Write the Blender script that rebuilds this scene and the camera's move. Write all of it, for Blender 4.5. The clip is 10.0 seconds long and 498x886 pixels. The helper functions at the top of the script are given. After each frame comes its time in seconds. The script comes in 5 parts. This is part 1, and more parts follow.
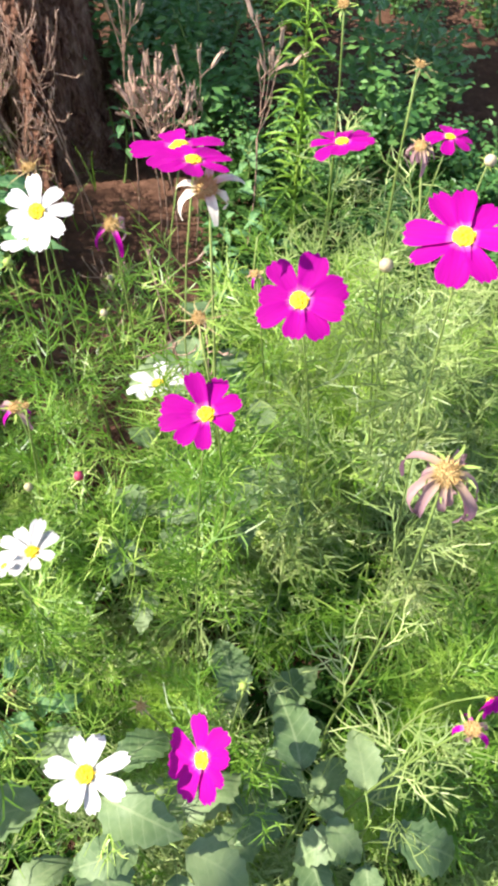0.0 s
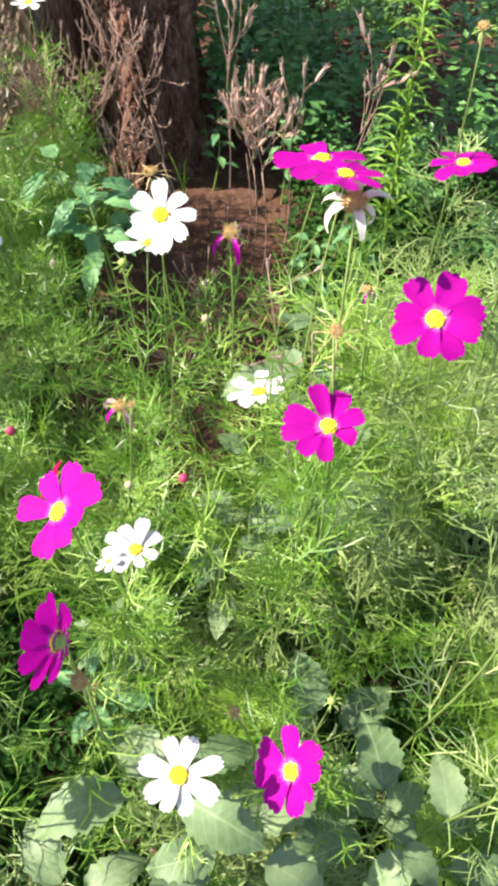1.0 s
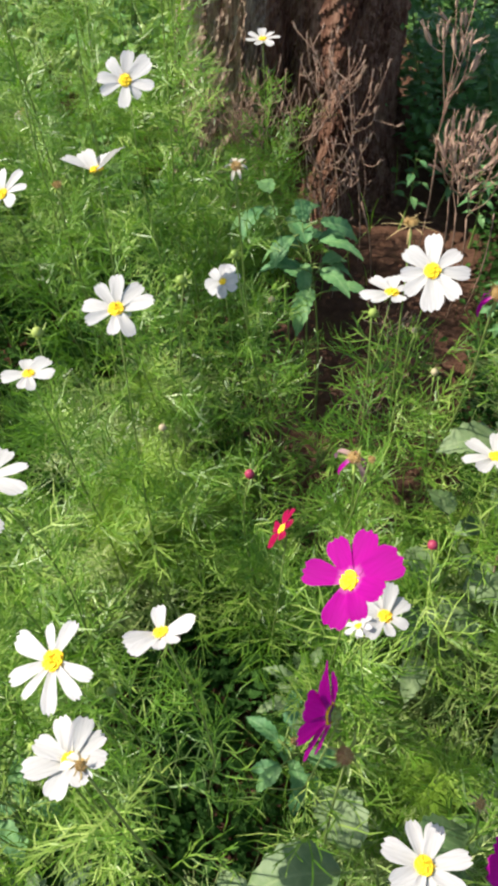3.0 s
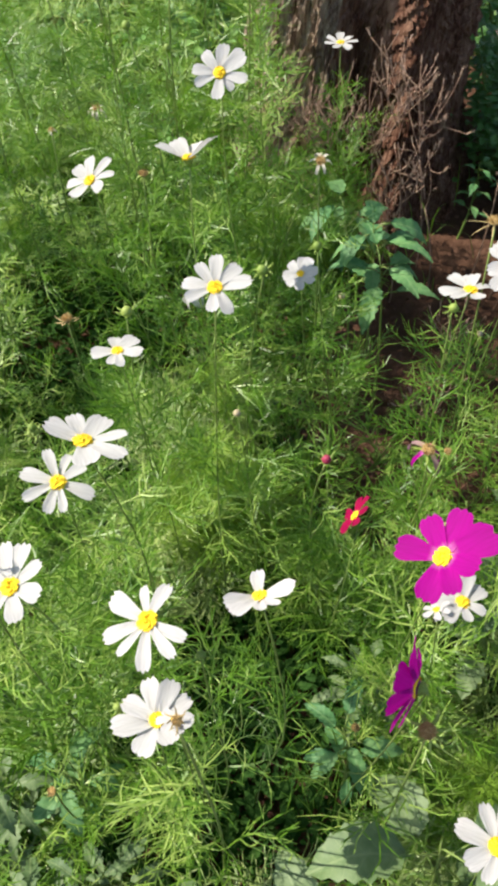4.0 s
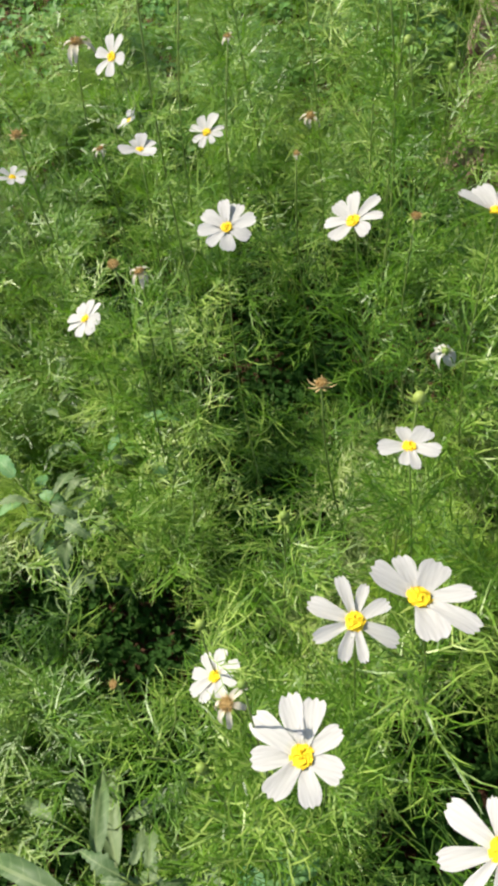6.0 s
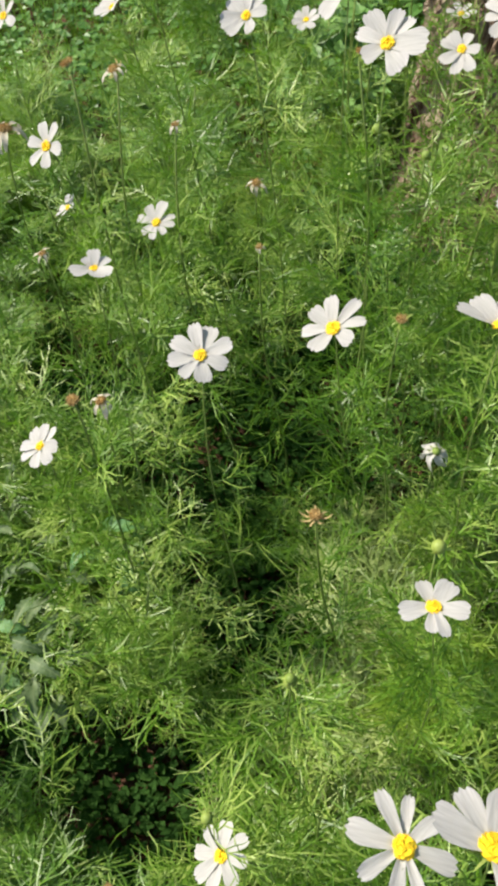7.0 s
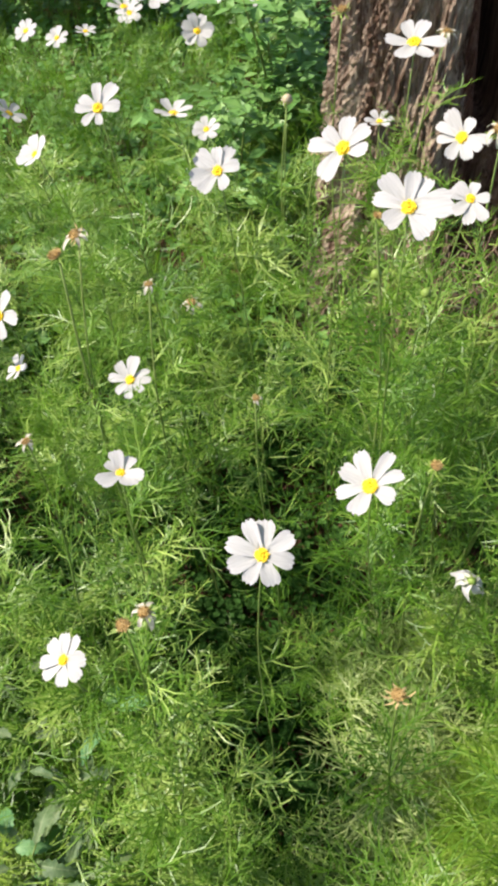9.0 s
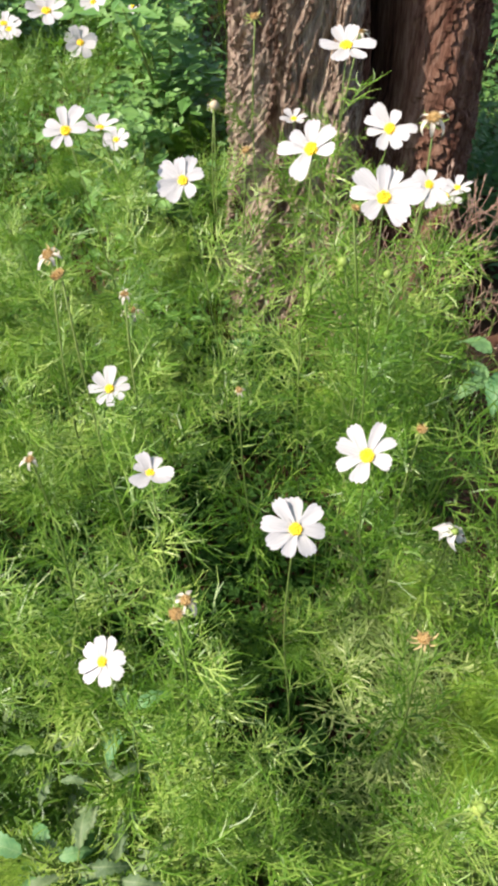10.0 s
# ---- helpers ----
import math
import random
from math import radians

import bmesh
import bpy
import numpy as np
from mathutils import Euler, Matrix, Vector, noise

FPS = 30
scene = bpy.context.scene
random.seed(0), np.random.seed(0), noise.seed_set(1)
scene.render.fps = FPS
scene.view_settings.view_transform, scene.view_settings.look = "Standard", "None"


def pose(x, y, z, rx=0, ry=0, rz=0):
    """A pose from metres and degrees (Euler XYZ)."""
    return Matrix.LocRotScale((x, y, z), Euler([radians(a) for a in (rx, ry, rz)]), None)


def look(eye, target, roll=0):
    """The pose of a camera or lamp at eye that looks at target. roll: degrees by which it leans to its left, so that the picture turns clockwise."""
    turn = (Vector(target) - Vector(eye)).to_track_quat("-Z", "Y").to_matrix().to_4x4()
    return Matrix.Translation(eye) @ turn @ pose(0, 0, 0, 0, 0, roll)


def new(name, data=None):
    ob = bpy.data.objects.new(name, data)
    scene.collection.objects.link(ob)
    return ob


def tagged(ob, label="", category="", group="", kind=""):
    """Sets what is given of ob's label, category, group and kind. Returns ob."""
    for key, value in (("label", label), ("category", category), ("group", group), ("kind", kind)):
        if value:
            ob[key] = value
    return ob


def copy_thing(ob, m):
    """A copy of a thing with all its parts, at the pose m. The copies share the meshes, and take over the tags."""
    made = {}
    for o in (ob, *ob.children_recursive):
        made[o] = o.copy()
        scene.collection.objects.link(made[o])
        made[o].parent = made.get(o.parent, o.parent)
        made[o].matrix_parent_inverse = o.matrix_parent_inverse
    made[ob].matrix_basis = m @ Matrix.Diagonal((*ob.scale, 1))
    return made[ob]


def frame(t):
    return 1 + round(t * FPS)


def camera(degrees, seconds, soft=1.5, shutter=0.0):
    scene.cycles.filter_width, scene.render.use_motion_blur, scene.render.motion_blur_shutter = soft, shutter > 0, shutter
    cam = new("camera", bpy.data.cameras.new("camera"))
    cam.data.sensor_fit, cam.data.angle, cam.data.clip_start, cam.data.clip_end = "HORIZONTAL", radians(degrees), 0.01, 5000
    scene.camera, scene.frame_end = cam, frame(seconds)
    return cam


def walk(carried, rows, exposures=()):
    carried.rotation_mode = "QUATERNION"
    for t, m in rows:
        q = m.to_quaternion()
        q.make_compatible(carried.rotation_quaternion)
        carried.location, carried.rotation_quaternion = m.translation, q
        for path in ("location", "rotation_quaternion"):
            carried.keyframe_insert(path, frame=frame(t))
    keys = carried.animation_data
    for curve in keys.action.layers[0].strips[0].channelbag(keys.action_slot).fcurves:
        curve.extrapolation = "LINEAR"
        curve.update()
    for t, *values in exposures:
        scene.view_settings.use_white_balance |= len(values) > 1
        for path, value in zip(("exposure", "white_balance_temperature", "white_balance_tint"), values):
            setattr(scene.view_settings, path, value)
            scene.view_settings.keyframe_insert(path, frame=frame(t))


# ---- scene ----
# the camera and its walk
cam = camera(33.71, 10.0, soft=4.0)
PATH = [
    (0, (0.0000, 0.0000, 1.4000), (0.0000, 0.5446, 0.5613), 0.00),
    (0.5, (-0.0238, 0.0004, 1.4008), (-0.0443, 0.5469, 0.5637), -0.07),
    (1, (-0.0679, -0.0040, 1.4013), (-0.1208, 0.5494, 0.5701), -0.44),
    (1.5, (-0.1355, 0.0014, 1.3950), (-0.2341, 0.5543, 0.5676), -1.79),
    (2, (-0.1888, 0.0130, 1.4025), (-0.3166, 0.5675, 0.5802), -2.44),
    (2.5, (-0.2217, 0.0172, 1.4010), (-0.3732, 0.5741, 0.5843), -3.23),
    (2.7, (-0.2280, 0.0199, 1.4048), (-0.3875, 0.5730, 0.5871), -3.69),
    (3.8, (-0.2878, -0.0242, 1.4077), (-0.4786, 0.5415, 0.6055), -3.30),
    (4, (-0.2929, -0.0366, 1.4041), (-0.4938, 0.5221, 0.5994), -3.50),
    (4.5, (-0.3339, -0.0620, 1.3932), (-0.5725, 0.4733, 0.5830), -5.00),
    (5, (-0.3876, -0.0567, 1.3970), (-0.6614, 0.4529, 0.5813), -6.28),
    (5.5, (-0.4598, -0.0098, 1.3851), (-0.7672, 0.4872, 0.5736), -8.07),
    (5.7, (-0.4972, 0.0260, 1.3757), (-0.8076, 0.5223, 0.5650), -8.39),
    (6.8, (-0.6370, 0.1801, 1.3594), (-0.9030, 0.7085, 0.5532), -7.55),
    (7, (-0.6540, 0.2073, 1.3627), (-0.9012, 0.7510, 0.5607), -6.90),
    (7.5, (-0.6916, 0.2732, 1.3730), (-0.9026, 0.8499, 0.5837), -6.37),
    (8, (-0.7328, 0.2988, 1.3811), (-0.9276, 0.8955, 0.6028), -6.23),
    (8.5, (-0.7649, 0.3139, 1.4007), (-0.9324, 0.9248, 0.6270), -5.64),
    (9, (-0.8521, 0.3144, 1.4054), (-0.9634, 0.9372, 0.6310), -4.79),
    (9.5, (-0.9095, 0.2988, 1.4335), (-0.9587, 0.9262, 0.6564), -4.18),
    (10, (-0.9710, 0.2671, 1.4497), (-0.9518, 0.8903, 0.6679), -3.18),
]
walk(cam, [(t, look(eye, target, roll)) for t, eye, target, roll in PATH], [(0, 1.55, 6550, 15), (1, 1.58, 6550, 15), (1.5, 1.52, 6530, 14), (2.5, 1.0, 6600, 11), (4, 0.75, 6720, 9), (5.5, 0.69, 6850, 7), (7, 0.50, 6950, 8), (8.5, 0.69, 6800, 10), (10, 0.86, 6700, 16)])


# ---- world and sun ----
SUN_FROM = Vector((-0.93, 0.0, 0.98)).normalized()
world = bpy.data.worlds.new("sky")
scene.world = world
world.use_nodes = True
wn = world.node_tree
sky = wn.nodes.new("ShaderNodeTexSky")
sky.sky_type, sky.sun_disc = "NISHITA", False
sky.sun_elevation = math.asin(SUN_FROM.z)
sky.sun_rotation = math.atan2(SUN_FROM.x, SUN_FROM.y) % (2 * math.pi)
wn.links.new(sky.outputs["Color"], wn.nodes["Background"].inputs["Color"])
wn.nodes["Background"].inputs["Strength"].default_value = 0.13
sun = new("sun", bpy.data.lights.new("sun", "SUN"))
sun.data.energy, sun.data.angle, sun.data.color = 5.0, radians(0.5), (1.0, 0.95, 0.86)
sun.matrix_world = look(SUN_FROM * 6, (0, 0, 0))


# ---- materials ----
def material(name):
    m = bpy.data.materials.new(name)
    m.use_nodes = True
    m.node_tree.nodes.clear()
    return m, m.node_tree.nodes, m.node_tree.links


def node(nodes, kind, **values):
    n = nodes.new(kind)
    for key, value in values.items():
        n.inputs[key.replace("_", " ")].default_value = value
    return n


def ramp(nodes, stops):
    r = nodes.new("ShaderNodeValToRGB")
    el = r.color_ramp.elements
    while len(el) < len(stops):
        el.new(0.5)
    for e, (at, col) in zip(el, stops):
        e.position, e.color = at, (*col, 1)
    return r


def leafy(name, dark, mid, light, through_col, through_part=0.3, rough=0.45, scale=60.0, island=True, gloss=0.32):
    """Leaf tissue: hue varies by island and along the blade, and light passes through it."""
    m, n, l = material(name)
    geo = n.new("ShaderNodeNewGeometry")
    info = n.new("ShaderNodeObjectInfo")
    tex = n.new("ShaderNodeTexCoord")
    noise_big = node(n, "ShaderNodeTexNoise", Scale=7.0, Detail=2.0)
    noise_fine = node(n, "ShaderNodeTexNoise", Scale=scale, Detail=3.0)
    l.new(geo.outputs["Position"], noise_big.inputs["Vector"])
    l.new(tex.outputs["Object"], noise_fine.inputs["Vector"])
    mix1 = n.new("ShaderNodeMath"); mix1.operation = "MULTIPLY_ADD"
    l.new(geo.outputs["Random Per Island"] if island else info.outputs["Random"], mix1.inputs[0])
    mix1.inputs[1].default_value = 0.45
    l.new(noise_big.outputs["Fac"], mix1.inputs[2])
    mix2 = n.new("ShaderNodeMath"); mix2.operation = "MULTIPLY_ADD"
    l.new(noise_fine.outputs["Fac"], mix2.inputs[0])
    mix2.inputs[1].default_value = 0.35
    l.new(mix1.outputs[0], mix2.inputs[2])
    mix3 = n.new("ShaderNodeMath"); mix3.operation = "MULTIPLY_ADD"
    l.new(info.outputs["Random"], mix3.inputs[0])
    mix3.inputs[1].default_value = 0.25
    l.new(mix2.outputs[0], mix3.inputs[2])
    r = ramp(n, [(0.55, dark), (0.95, mid), (1.4 / 1.5, light)])
    r.color_ramp.elements[0].position, r.color_ramp.elements[1].position, r.color_ramp.elements[2].position = 0.40, 0.68, 0.95
    half = n.new("ShaderNodeMath"); half.operation = "MULTIPLY"
    l.new(mix3.outputs[0], half.inputs[0])
    half.inputs[1].default_value = 0.66
    l.new(half.outputs[0], r.inputs["Fac"])
    bsdf = node(n, "ShaderNodeBsdfPrincipled", Roughness=rough)
    bsdf.inputs["Specular IOR Level"].default_value = gloss
    l.new(r.outputs["Color"], bsdf.inputs["Base Color"])
    trans = node(n, "ShaderNodeBsdfTranslucent", Color=(*through_col, 1))
    mixs = node(n, "ShaderNodeMixShader", Fac=through_part)
    l.new(bsdf.outputs[0], mixs.inputs[1])
    l.new(trans.outputs[0], mixs.inputs[2])
    out = n.new("ShaderNodeOutputMaterial")
    l.new(mixs.outputs[0], out.inputs["Surface"])
    return m


def veined(name, blade, vein, through_col):
    """Broad leaf blade with a pale midrib and slanting side veins, faint blotches and relief."""
    m, n, l = material(name)
    tex = n.new("ShaderNodeTexCoord")
    info = n.new("ShaderNodeObjectInfo")
    sep = n.new("ShaderNodeSeparateXYZ")
    l.new(tex.outputs["Object"], sep.inputs[0])

    def calc(op, a, b=None, c=None):
        k = n.new("ShaderNodeMath"); k.operation = op
        for slot, value in zip(k.inputs, (a, b, c)):
            if isinstance(value, (int, float)):
                slot.default_value = value
            elif value is not None:
                l.new(value, slot)
        return k.outputs[0]

    wobble = node(n, "ShaderNodeTexNoise", Scale=5.0, Detail=2.0)
    l.new(tex.outputs["Object"], wobble.inputs["Vector"])
    away = calc("ABSOLUTE", sep.outputs["X"])
    along = calc("MULTIPLY_ADD", away, -0.75, sep.outputs["Y"])
    along = calc("MULTIPLY_ADD", wobble.outputs["Fac"], 0.10, along)
    side_vein = calc("PINGPONG", calc("MULTIPLY", along, 7.0), 0.5)
    side_vein = calc("LESS_THAN", side_vein, 0.055)
    rib = calc("LESS_THAN", away, 0.014)
    lines = calc("MAXIMUM", calc("MULTIPLY", side_vein, 0.55), rib)
    blotch = node(n, "ShaderNodeTexNoise", Scale=9.0, Detail=4.0)
    l.new(tex.outputs["Object"], blotch.inputs["Vector"])
    tone = calc("MULTIPLY_ADD", info.outputs["Random"], 0.45, calc("MULTIPLY", blotch.outputs["Fac"], 0.8))
    r = ramp(n, [(0.25, blade[0]), (0.55, blade[1]), (0.85, blade[2])])
    l.new(tone, r.inputs["Fac"])
    mix = n.new("ShaderNodeMix"); mix.data_type = "RGBA"
    l.new(calc("MULTIPLY", lines, 0.6), mix.inputs["Factor"])
    l.new(r.outputs["Color"], mix.inputs["A"])
    mix.inputs["B"].default_value = (*vein, 1)
    bump = node(n, "ShaderNodeBump", Strength=0.5, Distance=0.0015)
    l.new(calc("SUBTRACT", blotch.outputs["Fac"], calc("MULTIPLY", lines, 0.15)), bump.inputs["Height"])
    bsdf = node(n, "ShaderNodeBsdfPrincipled", Roughness=0.55)
    bsdf.inputs["Specular IOR Level"].default_value = 0.3
    l.new(mix.outputs["Result"], bsdf.inputs["Base Color"])
    l.new(bump.outputs[0], bsdf.inputs["Normal"])
    trans = node(n, "ShaderNodeBsdfTranslucent", Color=(*through_col, 1))
    mixs = node(n, "ShaderNodeMixShader", Fac=0.18)
    l.new(bsdf.outputs[0], mixs.inputs[1])
    l.new(trans.outputs[0], mixs.inputs[2])
    out = n.new("ShaderNodeOutputMaterial")
    l.new(mixs.outputs[0], out.inputs["Surface"])
    return m


def petal_material(name, base, middle, tip, glow):
    """Petal: colour runs from the throat to the tip, with fine long veins."""
    m, n, l = material(name)
    tex = n.new("ShaderNodeTexCoord")
    info = n.new("ShaderNodeObjectInfo")
    sep = n.new("ShaderNodeSeparateXYZ")
    l.new(tex.outputs["Object"], sep.inputs[0])
    r = ramp(n, [(0.04, base), (0.26, middle), (0.95, tip)])
    l.new(sep.outputs["Y"], r.inputs["Fac"])
    stretch = n.new("ShaderNodeMapping")
    stretch.inputs["Scale"].default_value = (22.0, 1.6, 1.0)
    l.new(tex.outputs["Object"], stretch.inputs["Vector"])
    veins = node(n, "ShaderNodeTexNoise", Scale=1.0, Detail=3.0)
    l.new(stretch.outputs[0], veins.inputs["Vector"])
    shade = n.new("ShaderNodeMapRange")
    shade.inputs["From Min"].default_value, shade.inputs["From Max"].default_value = 0.3, 0.7
    shade.inputs["To Min"].default_value, shade.inputs["To Max"].default_value = 0.74, 1.05
    l.new(veins.outputs["Fac"], shade.inputs["Value"])
    own = n.new("ShaderNodeMapRange")
    own.inputs["To Min"].default_value, own.inputs["To Max"].default_value = 0.88, 1.0
    l.new(info.outputs["Random"], own.inputs["Value"])
    both = n.new("ShaderNodeMath"); both.operation = "MULTIPLY"
    l.new(shade.outputs[0], both.inputs[0])
    l.new(own.outputs[0], both.inputs[1])
    mul = n.new("ShaderNodeMix"); mul.data_type = "RGBA"; mul.blend_type = "MULTIPLY"
    mul.inputs["Factor"].default_value = 1.0
    l.new(r.outputs["Color"], mul.inputs["A"])
    l.new(both.outputs[0], mul.inputs["B"])
    bump = node(n, "ShaderNodeBump", Strength=0.25, Distance=0.0006)
    l.new(veins.outputs["Fac"], bump.inputs["Height"])
    bsdf = node(n, "ShaderNodeBsdfPrincipled", Roughness=0.7)
    bsdf.inputs["Specular IOR Level"].default_value = 0.10
    l.new(mul.outputs["Result"], bsdf.inputs["Base Color"])
    l.new(bump.outputs[0], bsdf.inputs["Normal"])
    trans = node(n, "ShaderNodeBsdfTranslucent", Color=(*glow, 1))
    mixs = node(n, "ShaderNodeMixShader", Fac=0.28)
    l.new(bsdf.outputs[0], mixs.inputs[1])
    l.new(trans.outputs[0], mixs.inputs[2])
    out = n.new("ShaderNodeOutputMaterial")
    l.new(mixs.outputs[0], out.inputs["Surface"])
    return m


def rough_stuff(name, stops, scale, fine, rough=0.85, bump_depth=0.002, spec=0.2, stretch=(1, 1, 1), random_part=0.3):
    """Opaque matter (soil, bark, dry stalks, florets): two scales of noise for colour, a bump for relief."""
    m, n, l = material(name)
    tex = n.new("ShaderNodeTexCoord")
    geo = n.new("ShaderNodeNewGeometry")
    mp = n.new("ShaderNodeMapping")
    mp.inputs["Scale"].default_value = stretch
    l.new(tex.outputs["Object"], mp.inputs["Vector"])
    a = node(n, "ShaderNodeTexNoise", Scale=scale, Detail=4.0, Roughness=0.6)
    b = node(n, "ShaderNodeTexNoise", Scale=fine, Detail=6.0, Roughness=0.7)
    l.new(mp.outputs[0], a.inputs["Vector"])
    l.new(mp.outputs[0], b.inputs["Vector"])
    s = n.new("ShaderNodeMath"); s.operation = "ADD"
    l.new(a.outputs["Fac"], s.inputs[0])
    l.new(b.outputs["Fac"], s.inputs[1])
    s2 = n.new("ShaderNodeMath"); s2.operation = "MULTIPLY_ADD"
    l.new(geo.outputs["Random Per Island"], s2.inputs[0])
    s2.inputs[1].default_value = random_part
    l.new(s.outputs[0], s2.inputs[2])
    h = n.new("ShaderNodeMath"); h.operation = "MULTIPLY"
    h.inputs[1].default_value = 0.5
    l.new(s2.outputs[0], h.inputs[0])
    r = ramp(n, stops)
    l.new(h.outputs[0], r.inputs["Fac"])
    bump = node(n, "ShaderNodeBump", Strength=0.8, Distance=bump_depth)
    l.new(b.outputs["Fac"], bump.inputs["Height"])
    bsdf = node(n, "ShaderNodeBsdfPrincipled", Roughness=rough)
    bsdf.inputs["Specular IOR Level"].default_value = spec
    l.new(r.outputs["Color"], bsdf.inputs["Base Color"])
    l.new(bump.outputs[0], bsdf.inputs["Normal"])
    out = n.new("ShaderNodeOutputMaterial")
    l.new(bsdf.outputs[0], out.inputs["Surface"])
    return m


M_FEATHER = leafy("feathery_leaf", (0.034, 0.094, 0.008), (0.105, 0.216, 0.019), (0.40, 0.51, 0.125), (0.19, 0.42, 0.02), 0.28, 0.38, gloss=0.36)
M_BLEACHED = leafy("sun_bleached_leaf", (0.048, 0.095, 0.020), (0.175, 0.25, 0.067), (0.49, 0.555, 0.225), (0.29, 0.40, 0.09), 0.25, 0.42)
M_SHOOT = leafy("young_shoot_leaf", (0.11, 0.21, 0.022), (0.21, 0.34, 0.04), (0.38, 0.48, 0.10), (0.30, 0.52, 0.04), 0.35, 0.45)
M_STEM = leafy("green_stem", (0.085, 0.145, 0.028), (0.155, 0.225, 0.052), (0.26, 0.32, 0.095), (0.17, 0.29, 0.06), 0.12, 0.5)
M_BROAD = veined("broad_leaf", ((0.055, 0.105, 0.038), (0.10, 0.16, 0.062), (0.155, 0.215, 0.095)), (0.20, 0.26, 0.12), (0.10, 0.20, 0.04))
M_TOOTHED = veined("toothed_leaf", ((0.045, 0.14, 0.05), (0.085, 0.21, 0.075), (0.15, 0.29, 0.10)), (0.20, 0.33, 0.14), (0.10, 0.27, 0.05))
M_SHRUB = leafy("shrub_leaf", (0.040, 0.125, 0.030), (0.090, 0.205, 0.050), (0.165, 0.285, 0.072), (0.135, 0.32, 0.066), 0.28, 0.4)
# leaf green darkened so the gaps in the foliage look deep in shade
M_SHADE_COVER = leafy("shade_dark_creeping_leaf", (0.019, 0.054, 0.010), (0.036, 0.092, 0.017), (0.062, 0.135, 0.026), (0.06, 0.16, 0.02), 0.24, 0.8, gloss=0.1)
M_LUSH = leafy("lush_leaf", (0.07, 0.18, 0.04), (0.15, 0.30, 0.075), (0.28, 0.44, 0.14), (0.16, 0.36, 0.05), 0.28, 0.4)
M_GRASS = leafy("grass_blade", (0.06, 0.15, 0.016), (0.14, 0.27, 0.03), (0.27, 0.40, 0.06), (0.2, 0.40, 0.03), 0.28, 0.45)
M_CALYX = leafy("calyx_green", (0.12, 0.19, 0.04), (0.22, 0.31, 0.06), (0.34, 0.40, 0.10), (0.25, 0.4, 0.08), 0.12, 0.5)
M_PALE = leafy("pale_bud", (0.34, 0.30, 0.14), (0.45, 0.37, 0.23), (0.54, 0.43, 0.32), (0.40, 0.38, 0.18), 0.12, 0.5)
M_REDBUD = leafy("crimson_bud", (0.20, 0.012, 0.04), (0.30, 0.025, 0.07), (0.40, 0.07, 0.10), (0.3, 0.03, 0.07), 0.12, 0.5)
M_WHITE = petal_material("white_petal", (0.58, 0.57, 0.45), (0.63, 0.612, 0.594), (0.64, 0.617, 0.612), (0.62, 0.59, 0.59))
M_MAGENTA = petal_material("magenta_petal", (0.66, 0.22, 0.50), (0.40, 0.0015, 0.265), (0.345, 0.001, 0.225), (0.53, 0.002, 0.345))
M_CRIMSON = petal_material("crimson_petal", (0.50, 0.05, 0.12), (0.36, 0.004, 0.06), (0.30, 0.003, 0.055), (0.42, 0.006, 0.07))
M_WILT = petal_material("wilted_petal", (0.40, 0.29, 0.15), (0.37, 0.25, 0.22), (0.34, 0.155, 0.27), (0.36, 0.18, 0.27))
M_WILTWHITE = petal_material("wilted_white_petal", (0.55, 0.42, 0.22), (0.72, 0.66, 0.54), (0.74, 0.70, 0.62), (0.6, 0.55, 0.45))
M_DISC = rough_stuff("yellow_florets", [(0.36, (0.46, 0.19, 0.008)), (0.50, (0.80, 0.48, 0.012)), (0.74, (0.92, 0.72, 0.05))], 300, 1100, 0.7, 0.0004)
M_DRYHEAD = rough_stuff("dry_florets", [(0.3, (0.20, 0.11, 0.035)), (0.55, (0.40, 0.26, 0.095)), (0.8, (0.62, 0.48, 0.24))], 260, 900, 0.85, 0.0004)
M_STRAW = rough_stuff("dry_straw", [(0.3, (0.15, 0.085, 0.058)), (0.55, (0.29, 0.175, 0.125)), (0.8, (0.44, 0.30, 0.22))], 30, 220, 0.85, 0.0005)
M_HUSK = rough_stuff("dry_bract", [(0.3, (0.24, 0.15, 0.06)), (0.55, (0.45, 0.33, 0.15)), (0.8, (0.60, 0.49, 0.27))], 60, 400, 0.85, 0.0005)
M_POD = rough_stuff("dry_pod", [(0.3, (0.18, 0.105, 0.075)), (0.55, (0.37, 0.24, 0.175)), (0.8, (0.54, 0.40, 0.31))], 90, 500, 0.85, 0.0006)
M_SOIL = rough_stuff("red_brown_soil", [(0.30, (0.042, 0.021, 0.013)), (0.52, (0.10, 0.051, 0.032)), (0.72, (0.19, 0.104, 0.07))], 3.0, 45, 0.95, 0.012, 0.1, (1, 1, 1), 0.0)
M_CLOD = rough_stuff("soil_clod", [(0.30, (0.05, 0.026, 0.017)), (0.55, (0.11, 0.058, 0.037)), (0.8, (0.20, 0.115, 0.078))], 30, 160, 0.95, 0.004, 0.1)
M_BARK = rough_stuff("furrowed_bark", [(0.35, (0.036, 0.018, 0.012)), (0.43, (0.125, 0.076, 0.052)), (0.51, (0.30, 0.222, 0.165)), (0.64, (0.53, 0.45, 0.33))], 26.0, 150, 0.95, 0.012, 0.08, (1, 1, 0.10), 0.0)
